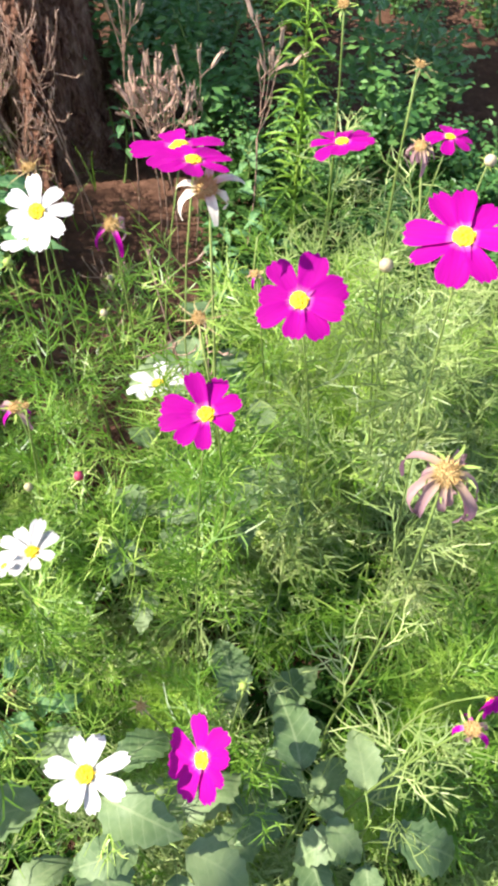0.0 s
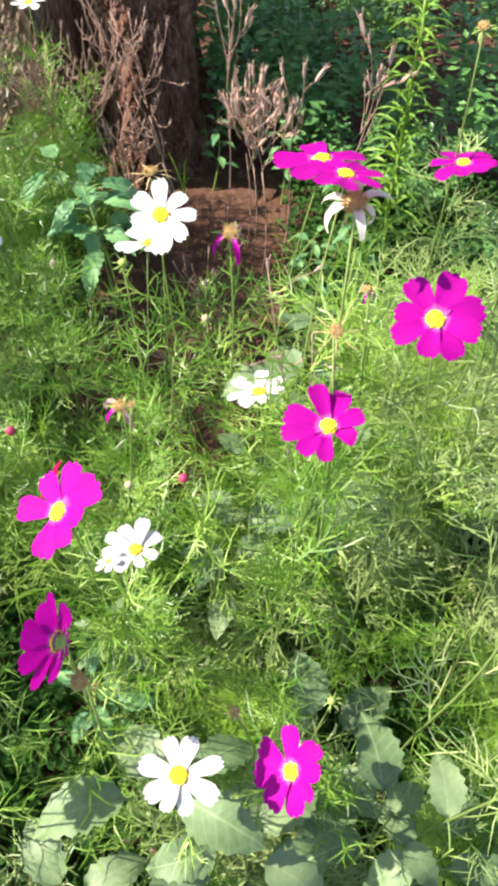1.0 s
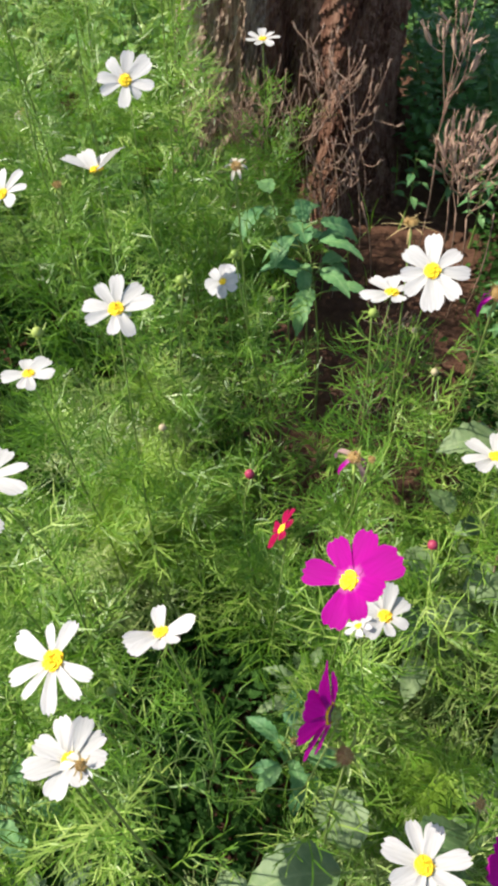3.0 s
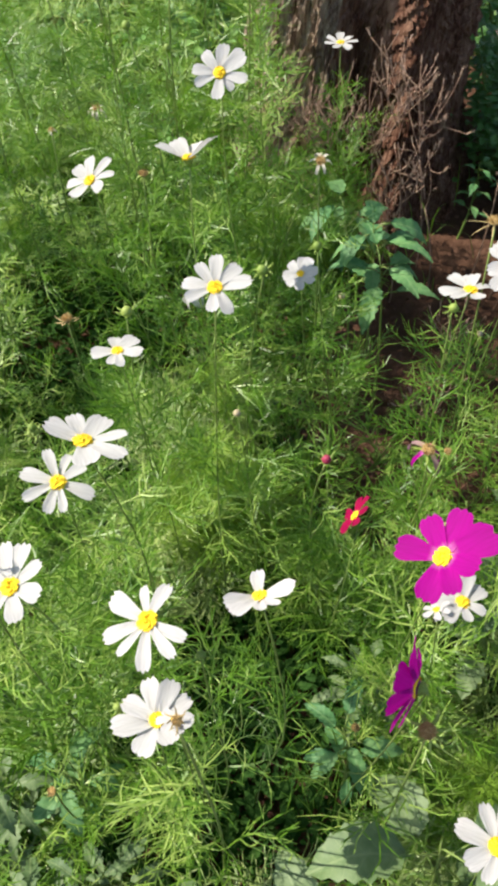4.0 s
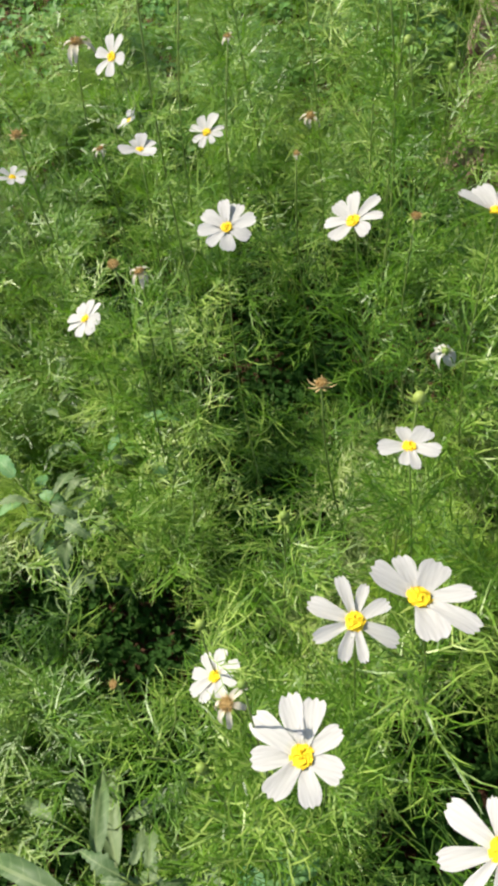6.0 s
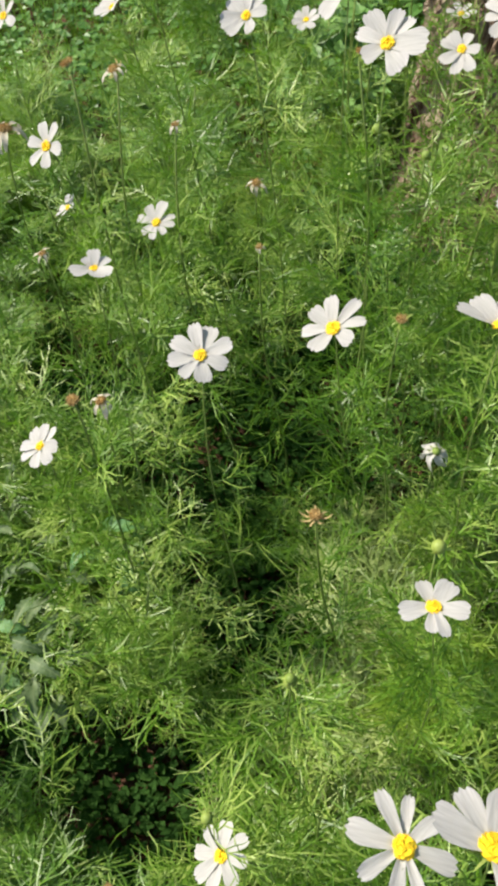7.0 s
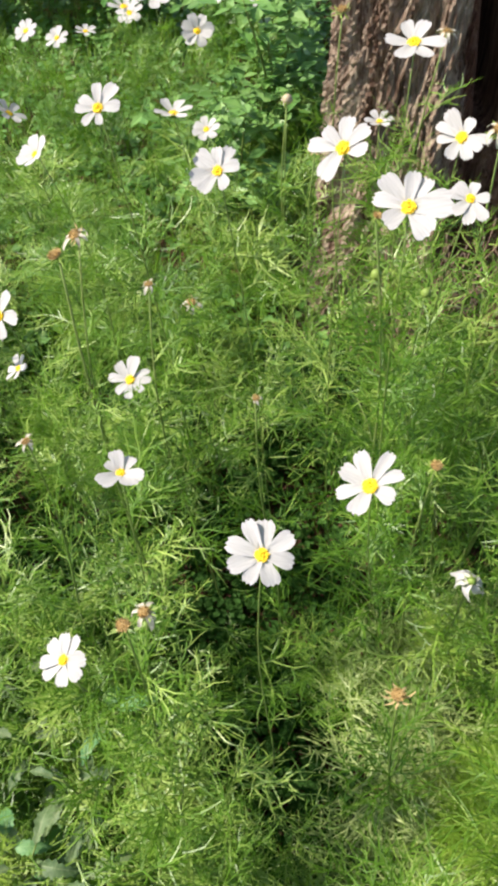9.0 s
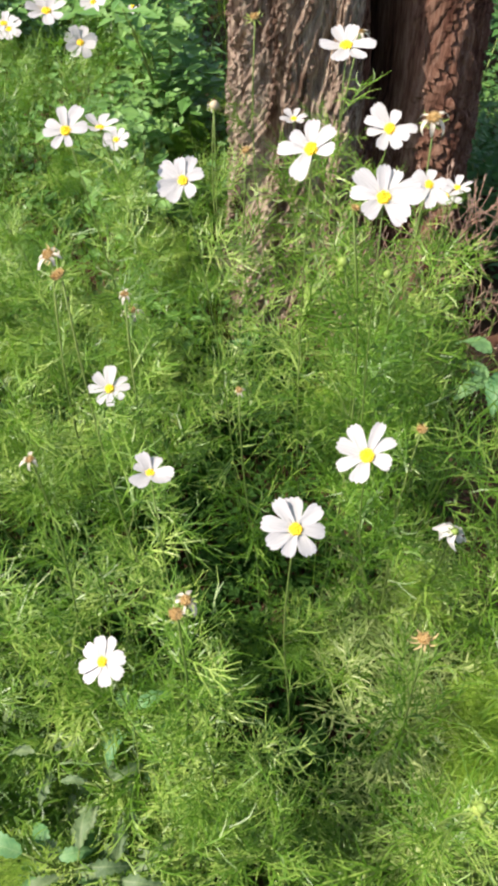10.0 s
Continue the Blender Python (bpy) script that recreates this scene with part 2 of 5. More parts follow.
# darker, redder copy of the furrowed bark; its tones stand in for shade
M_SHADE_BARK = rough_stuff("shaded_bark", [(0.35, (0.030, 0.012, 0.008)), (0.43, (0.092, 0.040, 0.026)), (0.51, (0.175, 0.092, 0.062)), (0.64, (0.31, 0.19, 0.135))], 26.0, 150, 0.95, 0.012, 0.08, (1, 1, 0.10), 0.0)


# ---- building helpers ----


def mesh_of(name, verts, faces, mat, smooth=False):
    me = bpy.data.meshes.new(name)
    me.from_pydata([tuple(v) for v in verts], [], faces)
    me.materials.append(mat)
    if smooth:
        for p in me.polygons:
            p.use_smooth = True
    me.update()
    return me


def part(name, me, parent, m=None, label=""):
    ob = new(name, me)
    ob.parent = parent
    if m is not None:
        ob.matrix_local = m
    return tagged(ob, label)


def thing(name, label, category, group="", m=None):
    ob = new(name)
    ob.empty_display_size = 0.02
    if m is not None:
        ob.matrix_world = m
    return tagged(ob, label, category, group)


def ground_height(x, y):
    p = Vector((x, y, 0))
    near = max(0.0, 1 - math.hypot(x + 0.5, y - 1) / 5)
    return near * (0.030 * noise.noise(p * 2.3) + 0.012 * noise.noise(p * 9) + 0.005 * noise.noise(p * 31))


class Soup:
    """Vertices and faces gathered for one mesh."""

    def __init__(self):
        self.v, self.f = [], []

    def add(self, verts, faces):
        k = len(self.v)
        self.v.extend(verts)
        self.f.extend([tuple(i + k for i in face) for face in faces])

    def mesh(self, name, mat, smooth=False):
        return mesh_of(name, self.v, self.f, mat, smooth)


def tube(soup, pts, radii, sides=5):
    """A round stalk along pts."""
    verts, faces = [], []
    for i, p in enumerate(pts):
        a = pts[max(i - 1, 0)]
        b = pts[min(i + 1, len(pts) - 1)]
        d = (b - a).normalized()
        u = d.orthogonal().normalized()
        w = d.cross(u)
        for k in range(sides):
            t = 2 * math.pi * k / sides
            verts.append(p + radii[i] * (math.cos(t) * u + math.sin(t) * w))
    for i in range(len(pts) - 1):
        for k in range(sides):
            j = (k + 1) % sides
            faces.append((i * sides + k, i * sides + j, (i + 1) * sides + j, (i + 1) * sides + k))
    faces.append(tuple((len(pts) - 1) * sides + k for k in range(sides)))
    soup.add(verts, faces)


def ribbon(soup, pts, widths, side):
    """A narrow flat blade along pts, its width along side."""
    verts, faces = [], []
    for p, w in zip(pts, widths):
        verts += [p - side * (w / 2), p + side * (w / 2)]
    for i in range(len(pts) - 1):
        faces.append((2 * i, 2 * i + 1, 2 * i + 3, 2 * i + 2))
    soup.add(verts, faces)


def frond_template(seed, pairs=5, thread=0.0031, curly=1.0):
    """One thread-leaved cosmos frond of length 1 along +Y: a rib, paired side ribs, and threads on those."""
    r = random.Random(seed)
    s = Soup()
    wide = thread / 0.10
    droop = r.uniform(0.10, 0.50)
    sway = r.uniform(-0.28, 0.28)

    def rib(t):
        return Vector((sway * math.sin(2.6 * t), t * (1 - 0.12 * droop * t), 0.16 * t - droop * t * t))

    ribbon(s, [rib(i / 5) for i in range(6)], [wide * (1.0 - 0.5 * i / 5) for i in range(6)], Vector((1, 0, 0.3)).normalized())
    for k in range(pairs):
        t = 0.24 + 0.74 * k / pairs
        for sign in (-1, 1):
            root = rib(t + r.uniform(-0.05, 0.05))
            long = (0.62 - 0.40 * abs(t - 0.45)) * r.uniform(0.6, 1.25)
            way = Vector((sign * r.uniform(0.5, 1.0), r.uniform(0.35, 1.0), r.uniform(-0.25, 0.65))).normalized()
            bend = Vector((r.uniform(-0.4, 0.4), r.uniform(0.1, 0.9), r.uniform(-0.9, 0.5)))
            across = way.cross(Vector((r.uniform(-0.6, 0.6), r.uniform(-0.3, 0.3), 1))).normalized()
            curl = across * r.uniform(-0.48, 0.48) * curly + Vector((0, 0, r.uniform(-0.38, 0.20)))

            def thread_at(u):
                return root + way * long * u + bend * long * u * u * 0.75 + curl * long * math.sin(2.4 * u) * u

            ribbon(s, [thread_at(u) for u in (0, 0.36, 0.7, 1)], [wide * 0.85, wide * 0.8, wide * 0.65, wide * 0.25], across)
            u = r.uniform(0.3, 0.65)
            p0 = thread_at(u)
            side = r.choice((-1, 1))
            out_way = (way * 0.7 + across * side * r.uniform(0.4, 0.9) + Vector((0, 0, r.uniform(-0.4, 0.5)))).normalized()
            reach = long * r.uniform(0.4, 0.75)
            flat = out_way.cross(Vector((r.uniform(-0.5, 0.5), 0.2, 1))).normalized()
            hook = flat * side * r.uniform(-0.2, 0.75) * curly + Vector((0, 0, r.uniform(-0.3, 0.15)))
            ribbon(s, [p0, p0 + out_way * reach * 0.55 + hook * reach * 0.12, p0 + out_way * reach + hook * reach * 0.5], [wide * 0.75, wide * 0.65, wide * 0.25], flat)
    return np.array([tuple(v) for v in s.v]), s.f


FRONDS = [frond_template(k) for k in range(14)]
CURLED = [frond_template(30 + k, 6, 0.0039, 1.9) for k in range(8)]


class FrondSoup:
    """Many fronds in one mesh, gathered as arrays."""

    def __init__(self):
        self.v, self.f, self.n = [], [], 0

    def add(self, origin, way, length, r, shapes=None):
        verts, faces = r.choice(shapes or FRONDS)
        way = way.normalized()
        ref = Vector((0, 0, 1)) if abs(way.z) < 0.95 else Vector((1, 0, 0))
        x = way.cross(ref).normalized()
        z = x.cross(way)
        turn = r.uniform(-0.7, 0.7)
        x, z = math.cos(turn) * x + math.sin(turn) * z, math.cos(turn) * z - math.sin(turn) * x
        basis = np.array([tuple(x), tuple(way), tuple(z)]) * length
        self.v.append(verts @ basis + np.array(tuple(origin)))
        self.f += [tuple(i + self.n for i in face) for face in faces]
        self.n += len(verts)

    def mesh(self, name, mat):
        me = bpy.data.meshes.new(name)
        me.from_pydata(np.concatenate(self.v).tolist(), [], self.f)
        me.materials.append(mat)
        me.update()
        return me


def arc(a, b, sag, n=9):
    """A gently bowed run of points from a to b."""
    out = []
    for i in range(n):
        t = i / (n - 1)
        out.append(a.lerp(b, t) + sag * (4 * t * (1 - t)))
    return out


def inside_trunk(x, y):
    return math.hypot(x + 0.66, y - 2.0) < 0.36


# ---- ground ----
def build_ground():
    n = 150
    axis = [math.copysign(abs(u) ** 3.2, u) for u in np.linspace(-1, 1, n)]
    xs = [-0.5 + 2.2 * (i / (n - 1) * 2 - 1) + 70 * axis[i] for i in range(n)]
    ys = [1.0 + 2.2 * (i / (n - 1) * 2 - 1) + 70 * axis[i] for i in range(n)]
    verts = [(x, y, ground_height(x, y)) for y in ys for x in xs]
    faces = [(j * n + i, j * n + i + 1, (j + 1) * n + i + 1, (j + 1) * n + i) for j in range(n - 1) for i in range(n - 1)]
    tagged(new("ground", mesh_of("ground", verts, faces, M_SOIL, True)), "bare red-brown garden soil under the flower bed", "ground", kind="structure")


build_ground()


def build_clods():
    r = random.Random(5)
    s = Soup()
    for _ in range(1500):
        x, y = r.uniform(-1.7, 0.6), r.uniform(0.1, 2.4)
        size = r.uniform(0.003, 0.011) * r.uniform(0.5, 1.3)
        c = Vector((x, y, ground_height(x, y) + size * 0.2))
        ring = [Vector((math.cos(k * 1.2566 + size * 900), math.sin(k * 1.2566 + size * 900), 0)) for k in range(5)]
        verts = [c + v * size * r.uniform(0.8, 1.3) + Vector((0, 0, -size * 0.4)) for v in ring]
        verts += [c + v * size * r.uniform(0.4, 0.7) + Vector((0, 0, size * r.uniform(0.3, 0.7))) for v in ring]
        faces = [(k, (k + 1) % 5, 5 + (k + 1) % 5, 5 + k) for k in range(5)] + [(5, 6, 7, 8, 9)]
        s.add(verts, faces)
    tagged(new("soil_clods", s.mesh("soil_clods", M_CLOD)), "loose crumbs of reddish brown soil", "soil", kind="stuff")


build_clods()


# ---- tree trunk ----
def build_tree():
    base = Vector((-0.66, 2.0, 0))
    rings, sides = 215, 380
    verts, faces = [], []
    for j in range(rings):
        t = j / (rings - 1)
        z = -0.06 + (1.25 * t / 0.85 if t < 0.85 else 1.25 + 2.35 * (t - 0.85) / 0.15)
        flare = 0.075 * math.exp(-max(z, 0) / 0.16)
        for i in range(sides):
            a = 2 * math.pi * i / sides
            d = Vector((math.cos(a), math.sin(a), 0))
            rad = 0.245 - 0.018 * z + flare
            # three broad buttresses and the deep furrow between them
            rad += 0.030 * math.cos(3 * (a + 0.50) + 0.35 * math.sin(2 * z)) + 0.020 * math.sin(7 * a + 4 * z) * math.exp(-max(z, 0) / 0.8)
            cleft = (a + 1.43 + 0.05 * math.sin(9 * z) + math.pi) % (2 * math.pi) - math.pi
            rad -= 0.23 * math.exp(-(cleft / (0.10 + 0.16 * max(0.0, z - 0.5))) ** 4) * min(1.0, max(0.08, (z - 0.50) / 0.12))
            rad += 0.025 * math.exp(-((a - 2 * math.pi + 1.80) / 0.17) ** 2) * min(1.0, max(0.0, z / 0.3))
            # the rib that stands out beyond the hollow and catches the sun on its flank
            rib = (a + 1.05 - 0.06 * z + math.pi) % (2 * math.pi) - math.pi
            rad += 0.070 * math.exp(-(rib / 0.21) ** 2) * (1 - 0.25 * min(1.0, z))
            p = Vector((d.x * 1.0, d.y * 1.0, 0))
            warp = 0.5 * noise.noise(Vector((p.x * 3, p.y * 3, z * 4)))
            rad += 0.024 * noise.noise(Vector((p.x * 4.4, p.y * 4.4, z * 1.8 + 0.5 * a)))
            # ridges lean round the stem as they rise and fork; plates flake off between them
            b = a - 0.75 * z + 0.22 * warp
            q = Vector((math.cos(b), math.sin(b), 0))
            ridge = noise.noise(Vector((q.x * 7, q.y * 7, z * 2.2 + warp * 1.4)))
            rad += 0.050 * (0.28 - abs(ridge)) - 0.012 * (1 if abs(ridge) < 0.05 else 0)
            b2 = a - 1.2 * z + 0.4 * warp
            q = Vector((math.cos(b2), math.sin(b2), 0))
            strip = noise.noise(Vector((q.x * 21, q.y * 21, z * 5.0)))
            rad += 0.024 * (0.28 - abs(strip))
            flake = noise.noise(Vector((q.x * 44, q.y * 44, z * 9)))
            rad += 0.011 * (0.28 - abs(flake))
            rad += 0.008 * noise.noise(Vector((p.x * 60, p.y * 60, z * 34)))
            verts.append(base + d * rad + Vector((0.02 * math.sin(1.3 * z), 0.03 * z, z)))
    for j in range(rings - 1):
        for i in range(sides):
            k = (i + 1) % sides
            faces.append((j * sides + i, j * sides + k, (j + 1) * sides + k, (j + 1) * sides + i))
    faces.append(tuple((rings - 1) * sides + i for i in range(sides)))
    tree = thing("tree", "old tree trunk with deeply furrowed brown bark", "tree", m=Matrix.Translation(base))
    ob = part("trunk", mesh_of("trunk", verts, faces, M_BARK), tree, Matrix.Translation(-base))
    # beyond the hollow a darker, redder bark copy paints in the trunk's shaded side
    ob.data.materials.append(M_SHADE_BARK)
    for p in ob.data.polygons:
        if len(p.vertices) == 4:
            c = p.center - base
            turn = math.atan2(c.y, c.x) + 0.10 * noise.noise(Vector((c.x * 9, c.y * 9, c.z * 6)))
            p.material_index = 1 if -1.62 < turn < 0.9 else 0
    s = Soup()
    for a, reach, z in ((0.4, 0.9, 4.6), (2.6, 0.8, 4.9), (4.4, 0.7, 4.4)):
        start = base + Vector((0, 0.1, 3.3))
        end = base + Vector((reach * math.cos(a), reach * math.sin(a) + 0.3, z))
        tube(s, arc(start, end, Vector((0, 0, 0.12))), [0.15 - 0.011 * k for k in range(9)], 10)
    part("limbs", s.mesh("limbs", M_BARK, True), tree, Matrix.Translation(-base))
    # crown added out of view, spread to block sky light above the trunk
    r = random.Random(61)
    lv = Soup()
    clumps = [base + Vector((max(-1.6, r.gauss(0.4, 1.1)), r.gauss(0.8, 1.0), r.uniform(3.2, 5.8))) for _ in range(95)]
    for k in range(8500):
        p = r.choice(clumps) + Vector((r.gauss(0, 0.24), r.gauss(0, 0.24), r.gauss(0, 0.18)))
        d = Vector((r.uniform(-1, 1), r.uniform(-1, 1), r.uniform(-0.8, 0.3))).normalized()
        side = d.cross(Vector((r.uniform(-0.4, 0.4), r.uniform(-0.4, 0.4), 1))).normalized()
        size = r.uniform(0.07, 0.14)
        lv.add([p, p + d * size * 0.5 + side * size * 0.27, p + d * size, p + d * size * 0.5 - side * size * 0.27], [(0, 1, 2), (0, 2, 3)])
    tagged(part("crown", lv.mesh("crown", M_SHRUB), tree, Matrix.Translation(-base)), kind="stuff")


build_tree()


# ---- flowers ----
def petal_mesh(name, mat, half, seed, cup):
    """A cosmos petal of length 1 along +Y, pleated, with a three-toothed tip."""
    r = random.Random(seed)
    verts, faces, rows, cols = [], [], 8, 7
    teeth = [-0.10, -0.01, -0.055, 0.015, -0.05, -0.01, -0.10]
    bow = r.uniform(-0.10, 0.10)
    twist = r.uniform(-0.10, 0.10)
    for i in range(rows):
        t = i / (rows - 1)
        w = half * (0.30 + 1.05 * t - 0.35 * t ** 2) * (1.0 if t < 0.75 else 1 - 1.6 * (t - 0.75) ** 1.3)
        for k in range(cols):
            v = 2 * k / (cols - 1) - 1
            y = t + (teeth[k] + r.uniform(-0.012, 0.012)) * t ** 4
            z = cup * t * t - 0.10 * t ** 3 + 0.05 * v * v * (1 - 0.3 * t) + twist * v * t * half * 2
            z += 0.016 * (1 if k % 2 else -1) * math.sin(math.pi * min(1, t * 1.1))
            verts.append((w * v + bow * t * t, y, z))
    for i in range(rows - 1):
        for k in range(cols - 1):
            a = i * cols + k
            faces.append((a, a + 1, a + cols + 1, a + cols))
    return mesh_of(name, verts, faces, mat, True)


STYLES = {"narrow": 0.215, "medium": 0.295, "broad": 0.345}
COLOURS = {"white": M_WHITE, "magenta": M_MAGENTA, "crimson": M_CRIMSON}
PETALS = {}


def petals_of(colour, style):
    if (colour, style) not in PETALS:
        PETALS[colour, style] = [petal_mesh("petal", COLOURS[colour], STYLES[style], 10 * k + len(style), 0.04 * (k - 1)) for k in range(5)]
    return PETALS[colour, style]


def disc_mesh(name, mat, seed, tall=0.55, spiky=1.0):
    """A dome of radius 1 that bristles with small pointed florets."""
    r = random.Random(seed)
    rings, sides = 7, 18
    verts = [Vector((0, 0, tall + 0.06))]
    for j in range(1, rings + 1):
        a = j / rings * math.pi / 2
        for k in range(sides):
            b = 2 * math.pi * (k + 0.5 * (j % 2)) / sides
            d = Vector((math.sin(a) * math.cos(b), math.sin(a) * math.sin(b), tall * math.cos(a)))
            out_by = (r.uniform(0.10, 0.20) * spiky if r.random() < 0.5 and j < rings else r.uniform(-0.05, 0.02))
            verts.append(d + Vector((d.x, d.y, 0.7)).normalized() * out_by)
    faces = [(0, 1 + k, 1 + (k + 1) % sides) for k in range(sides)]
    for j in range(rings - 1):
        o, n = 1 + sides * j, 1 + sides * (j + 1)
        for k in range(sides):
            m = (k + 1) % sides
            faces += [(o + k, n + k, o + m), (n + k, n + m, o + m)]
    return mesh_of(name, verts, faces, mat)


DISC = [disc_mesh("disc", M_DISC, k) for k in range(3)]


def bristled_mesh(seed):
    """A spent centre of radius 1: a low dome thickly set with dry, uneven bristles."""
    r = random.Random(seed)
    s = Soup()
    ring = [Vector((math.cos(k * math.pi / 5), math.sin(k * math.pi / 5), 0)) for k in range(10)]
    verts = [v * 0.85 for v in ring] + [v * 0.62 + Vector((0, 0, 0.32)) for v in ring] + [Vector((0, 0, 0.45))]
    s.add(verts, [(k, (k + 1) % 10, 10 + (k + 1) % 10, 10 + k) for k in range(10)] + [(10 + k, 10 + (k + 1) % 10, 20) for k in range(10)])
    for k in range(85):
        a, e = k * 2.39996, math.sqrt((k + 0.5) / 85) * 1.35
        d = Vector((math.sin(e) * math.cos(a), math.sin(e) * math.sin(a), 0.75 * math.cos(e) + 0.1))
        root = Vector((d.x * 0.75, d.y * 0.75, d.z * 0.45))
        tip = root + (d + Vector((r.uniform(-0.3, 0.3), r.uniform(-0.3, 0.3), r.uniform(-0.1, 0.3)))).normalized() * r.uniform(0.25, 0.62)
        u = d.orthogonal().normalized() * 0.085
        w = d.cross(u).normalized() * 0.085
        s.add([root + u, root - u * 0.5 + w, root - u * 0.5 - w, tip], [(0, 1, 3), (1, 2, 3), (2, 0, 3)])
    return s.mesh("seed_disc", M_DRYHEAD)


DRYDISC = [bristled_mesh(20 + k) for k in range(3)]


def calyx_mesh():
    """The green cup under a flower with eight narrow bracts; radius about 1, opening to +Z."""
    s = Soup()
    rings = [(0.12, -0.9), (0.45, -0.6), (0.75, -0.25), (0.8, 0.0)]
    verts = [Vector((rad * math.cos(k * math.pi / 4), rad * math.sin(k * math.pi / 4), z)) for rad, z in rings for k in range(8)]
    faces = [(8 * j + k, 8 * j + (k + 1) % 8, 8 * j + 8 + (k + 1) % 8, 8 * j + 8 + k) for j in range(3) for k in range(8)]
    faces.append(tuple(24 + k for k in range(8)))
    s.add(verts, faces)
    for k in range(8):
        a = k * math.pi / 4 + 0.2
        d = Vector((math.cos(a), math.sin(a), 0))
        side = Vector((-d.y, d.x, 0))
        ribbon(s, [d * 0.5 + Vector((0, 0, -0.5)), d * 1.2 + Vector((0, 0, -0.55)), d * 1.9 + Vector((0, 0, -0.25 - 0.3 * (k % 3)))], [0.28, 0.22, 0.06], side)
    return s.mesh("calyx", M_CALYX)


CALYX = calyx_mesh()


def sepals_mesh(name, mat, seed, spread, slim=1.0):
    """Narrow curling bracts on one small hub round a spent head, radius 1."""
    r = random.Random(seed)
    verts, faces = [], []
    for k in range(8):
        for w in (-0.15, 0.15):
            a = k * math.pi / 4 + w
            verts.append(Vector((0.5 * math.cos(a), 0.5 * math.sin(a), -0.35)))
    faces.append(tuple(range(16)))
    for k in range(8):
        a = k * math.pi / 4
        d = Vector((math.cos(a), math.sin(a), 0))
        side = Vector((-d.y, d.x, 0))
        long = r.uniform(1.0, 1.9) * spread
        lift = r.uniform(-0.8, 1.0)
        left, right = 2 * k, 2 * k + 1
        for t, w in ((0.35, 0.16), (0.7, 0.12), (1.0, 0.04)):
            c = d * (0.45 + long * t) + Vector((0, 0, -0.35 + lift * t * t)) + side * 0.45 * math.sin(2.5 * t + k + seed) * t
            verts += [c - side * w * slim, c + side * w * slim]
            n = len(verts)
            faces.append((left, right, n - 1, n - 2))
            left, right = n - 2, n - 1
    return mesh_of(name, verts, faces, mat)


BRACTS = [sepals_mesh("bract_ring", M_HUSK if k == 3 else M_CALYX, 40 + k, 1.0) for k in range(4)]
STARS = [sepals_mesh("bract_ring", M_HUSK if k == 2 else M_CALYX, 50 + k, 2.3, 0.5) for k in range(3)]


def wilted_mesh(mat, seed):
    """A shrivelled petal of length 1: rolled lengthwise and bent down."""
    r = random.Random(seed)
    verts, faces = [], []
    bend = r.uniform(1.1, 2.0)
    swing = r.uniform(-0.25, 0.25)
    for i in range(7):
        t = i / 6
        ang = bend * t * 1.3
        c = Vector((swing * t * t, math.sin(ang) / bend / 1.3 if bend else t, -(1 - math.cos(ang)) / bend / 1.3))
        w = 0.055 * (0.6 + 0.8 * math.sin(math.pi * min(1, 0.15 + 0.8 * t))) * r.uniform(0.8, 1.2)
        for v, lift in ((-1, 0.6), (-0.4, -0.1), (0.4, 0.1), (1, 0.55)):
            verts.append(c + Vector((w * v, 0, w * lift)))
    for i in range(6):
        faces += [(4 * i + k, 4 * i + k + 1, 4 * i + k + 5, 4 * i + k + 4) for k in range(3)]
    return mesh_of("wilted_petal", verts, faces, mat, True)


WILTED = {"pink": [wilted_mesh(M_WILT, 60 + k) for k in range(4)], "white": [wilted_mesh(M_WILTWHITE, 70 + k) for k in range(4)], "fresh": [wilted_mesh(M_MAGENTA, 80 + k) for k in range(3)], "limp": [wilted_mesh(M_WHITE, 85 + k) for k in range(3)]}


def bud_mesh(mat, seed):
    s = Soup()
    rings = 6
    verts = [Vector((0, 0, -1))]
    for j in range(1, rings):
        a = math.pi * j / rings
        verts += [Vector((math.sin(a) * math.cos(k * math.pi / 4) * (1 + 0.06 * (k % 2)), math.sin(a) * math.sin(k * math.pi / 4) * (1 + 0.06 * (k % 2)), -math.cos(a) * 1.05)) for k in range(8)]
    verts.append(Vector((0, 0, 1.1)))
    faces = [(0, 1 + (k + 1) % 8, 1 + k) for k in range(8)]
    for j in range(rings - 2):
        faces += [(1 + 8 * j + k, 1 + 8 * j + (k + 1) % 8, 9 + 8 * j + (k + 1) % 8, 9 + 8 * j + k) for k in range(8)]
    last = len(verts) - 1
    faces += [(last, last - 8 + k, last - 8 + (k + 1) % 8) for k in range(8)]
    s.add(verts, faces)
    return s.mesh("bud", mat, True)


BUDS = {"green": bud_mesh(M_CALYX, 1), "pale": bud_mesh(M_PALE, 2), "red": bud_mesh(M_REDBUD, 3)}


def root_for(x, y, z, r):
    """A place on the ground from which a stalk can reach a head."""
    for _ in range(40):
        a, d = r.uniform(0, 2 * math.pi), r.uniform(0.01, 0.08) * z
        bx, by = x + d * math.cos(a), y + d * math.sin(a) + 0.01
        if not inside_trunk(bx, by):
            break
    return Vector((bx, by, ground_height(bx, by) - 0.01))


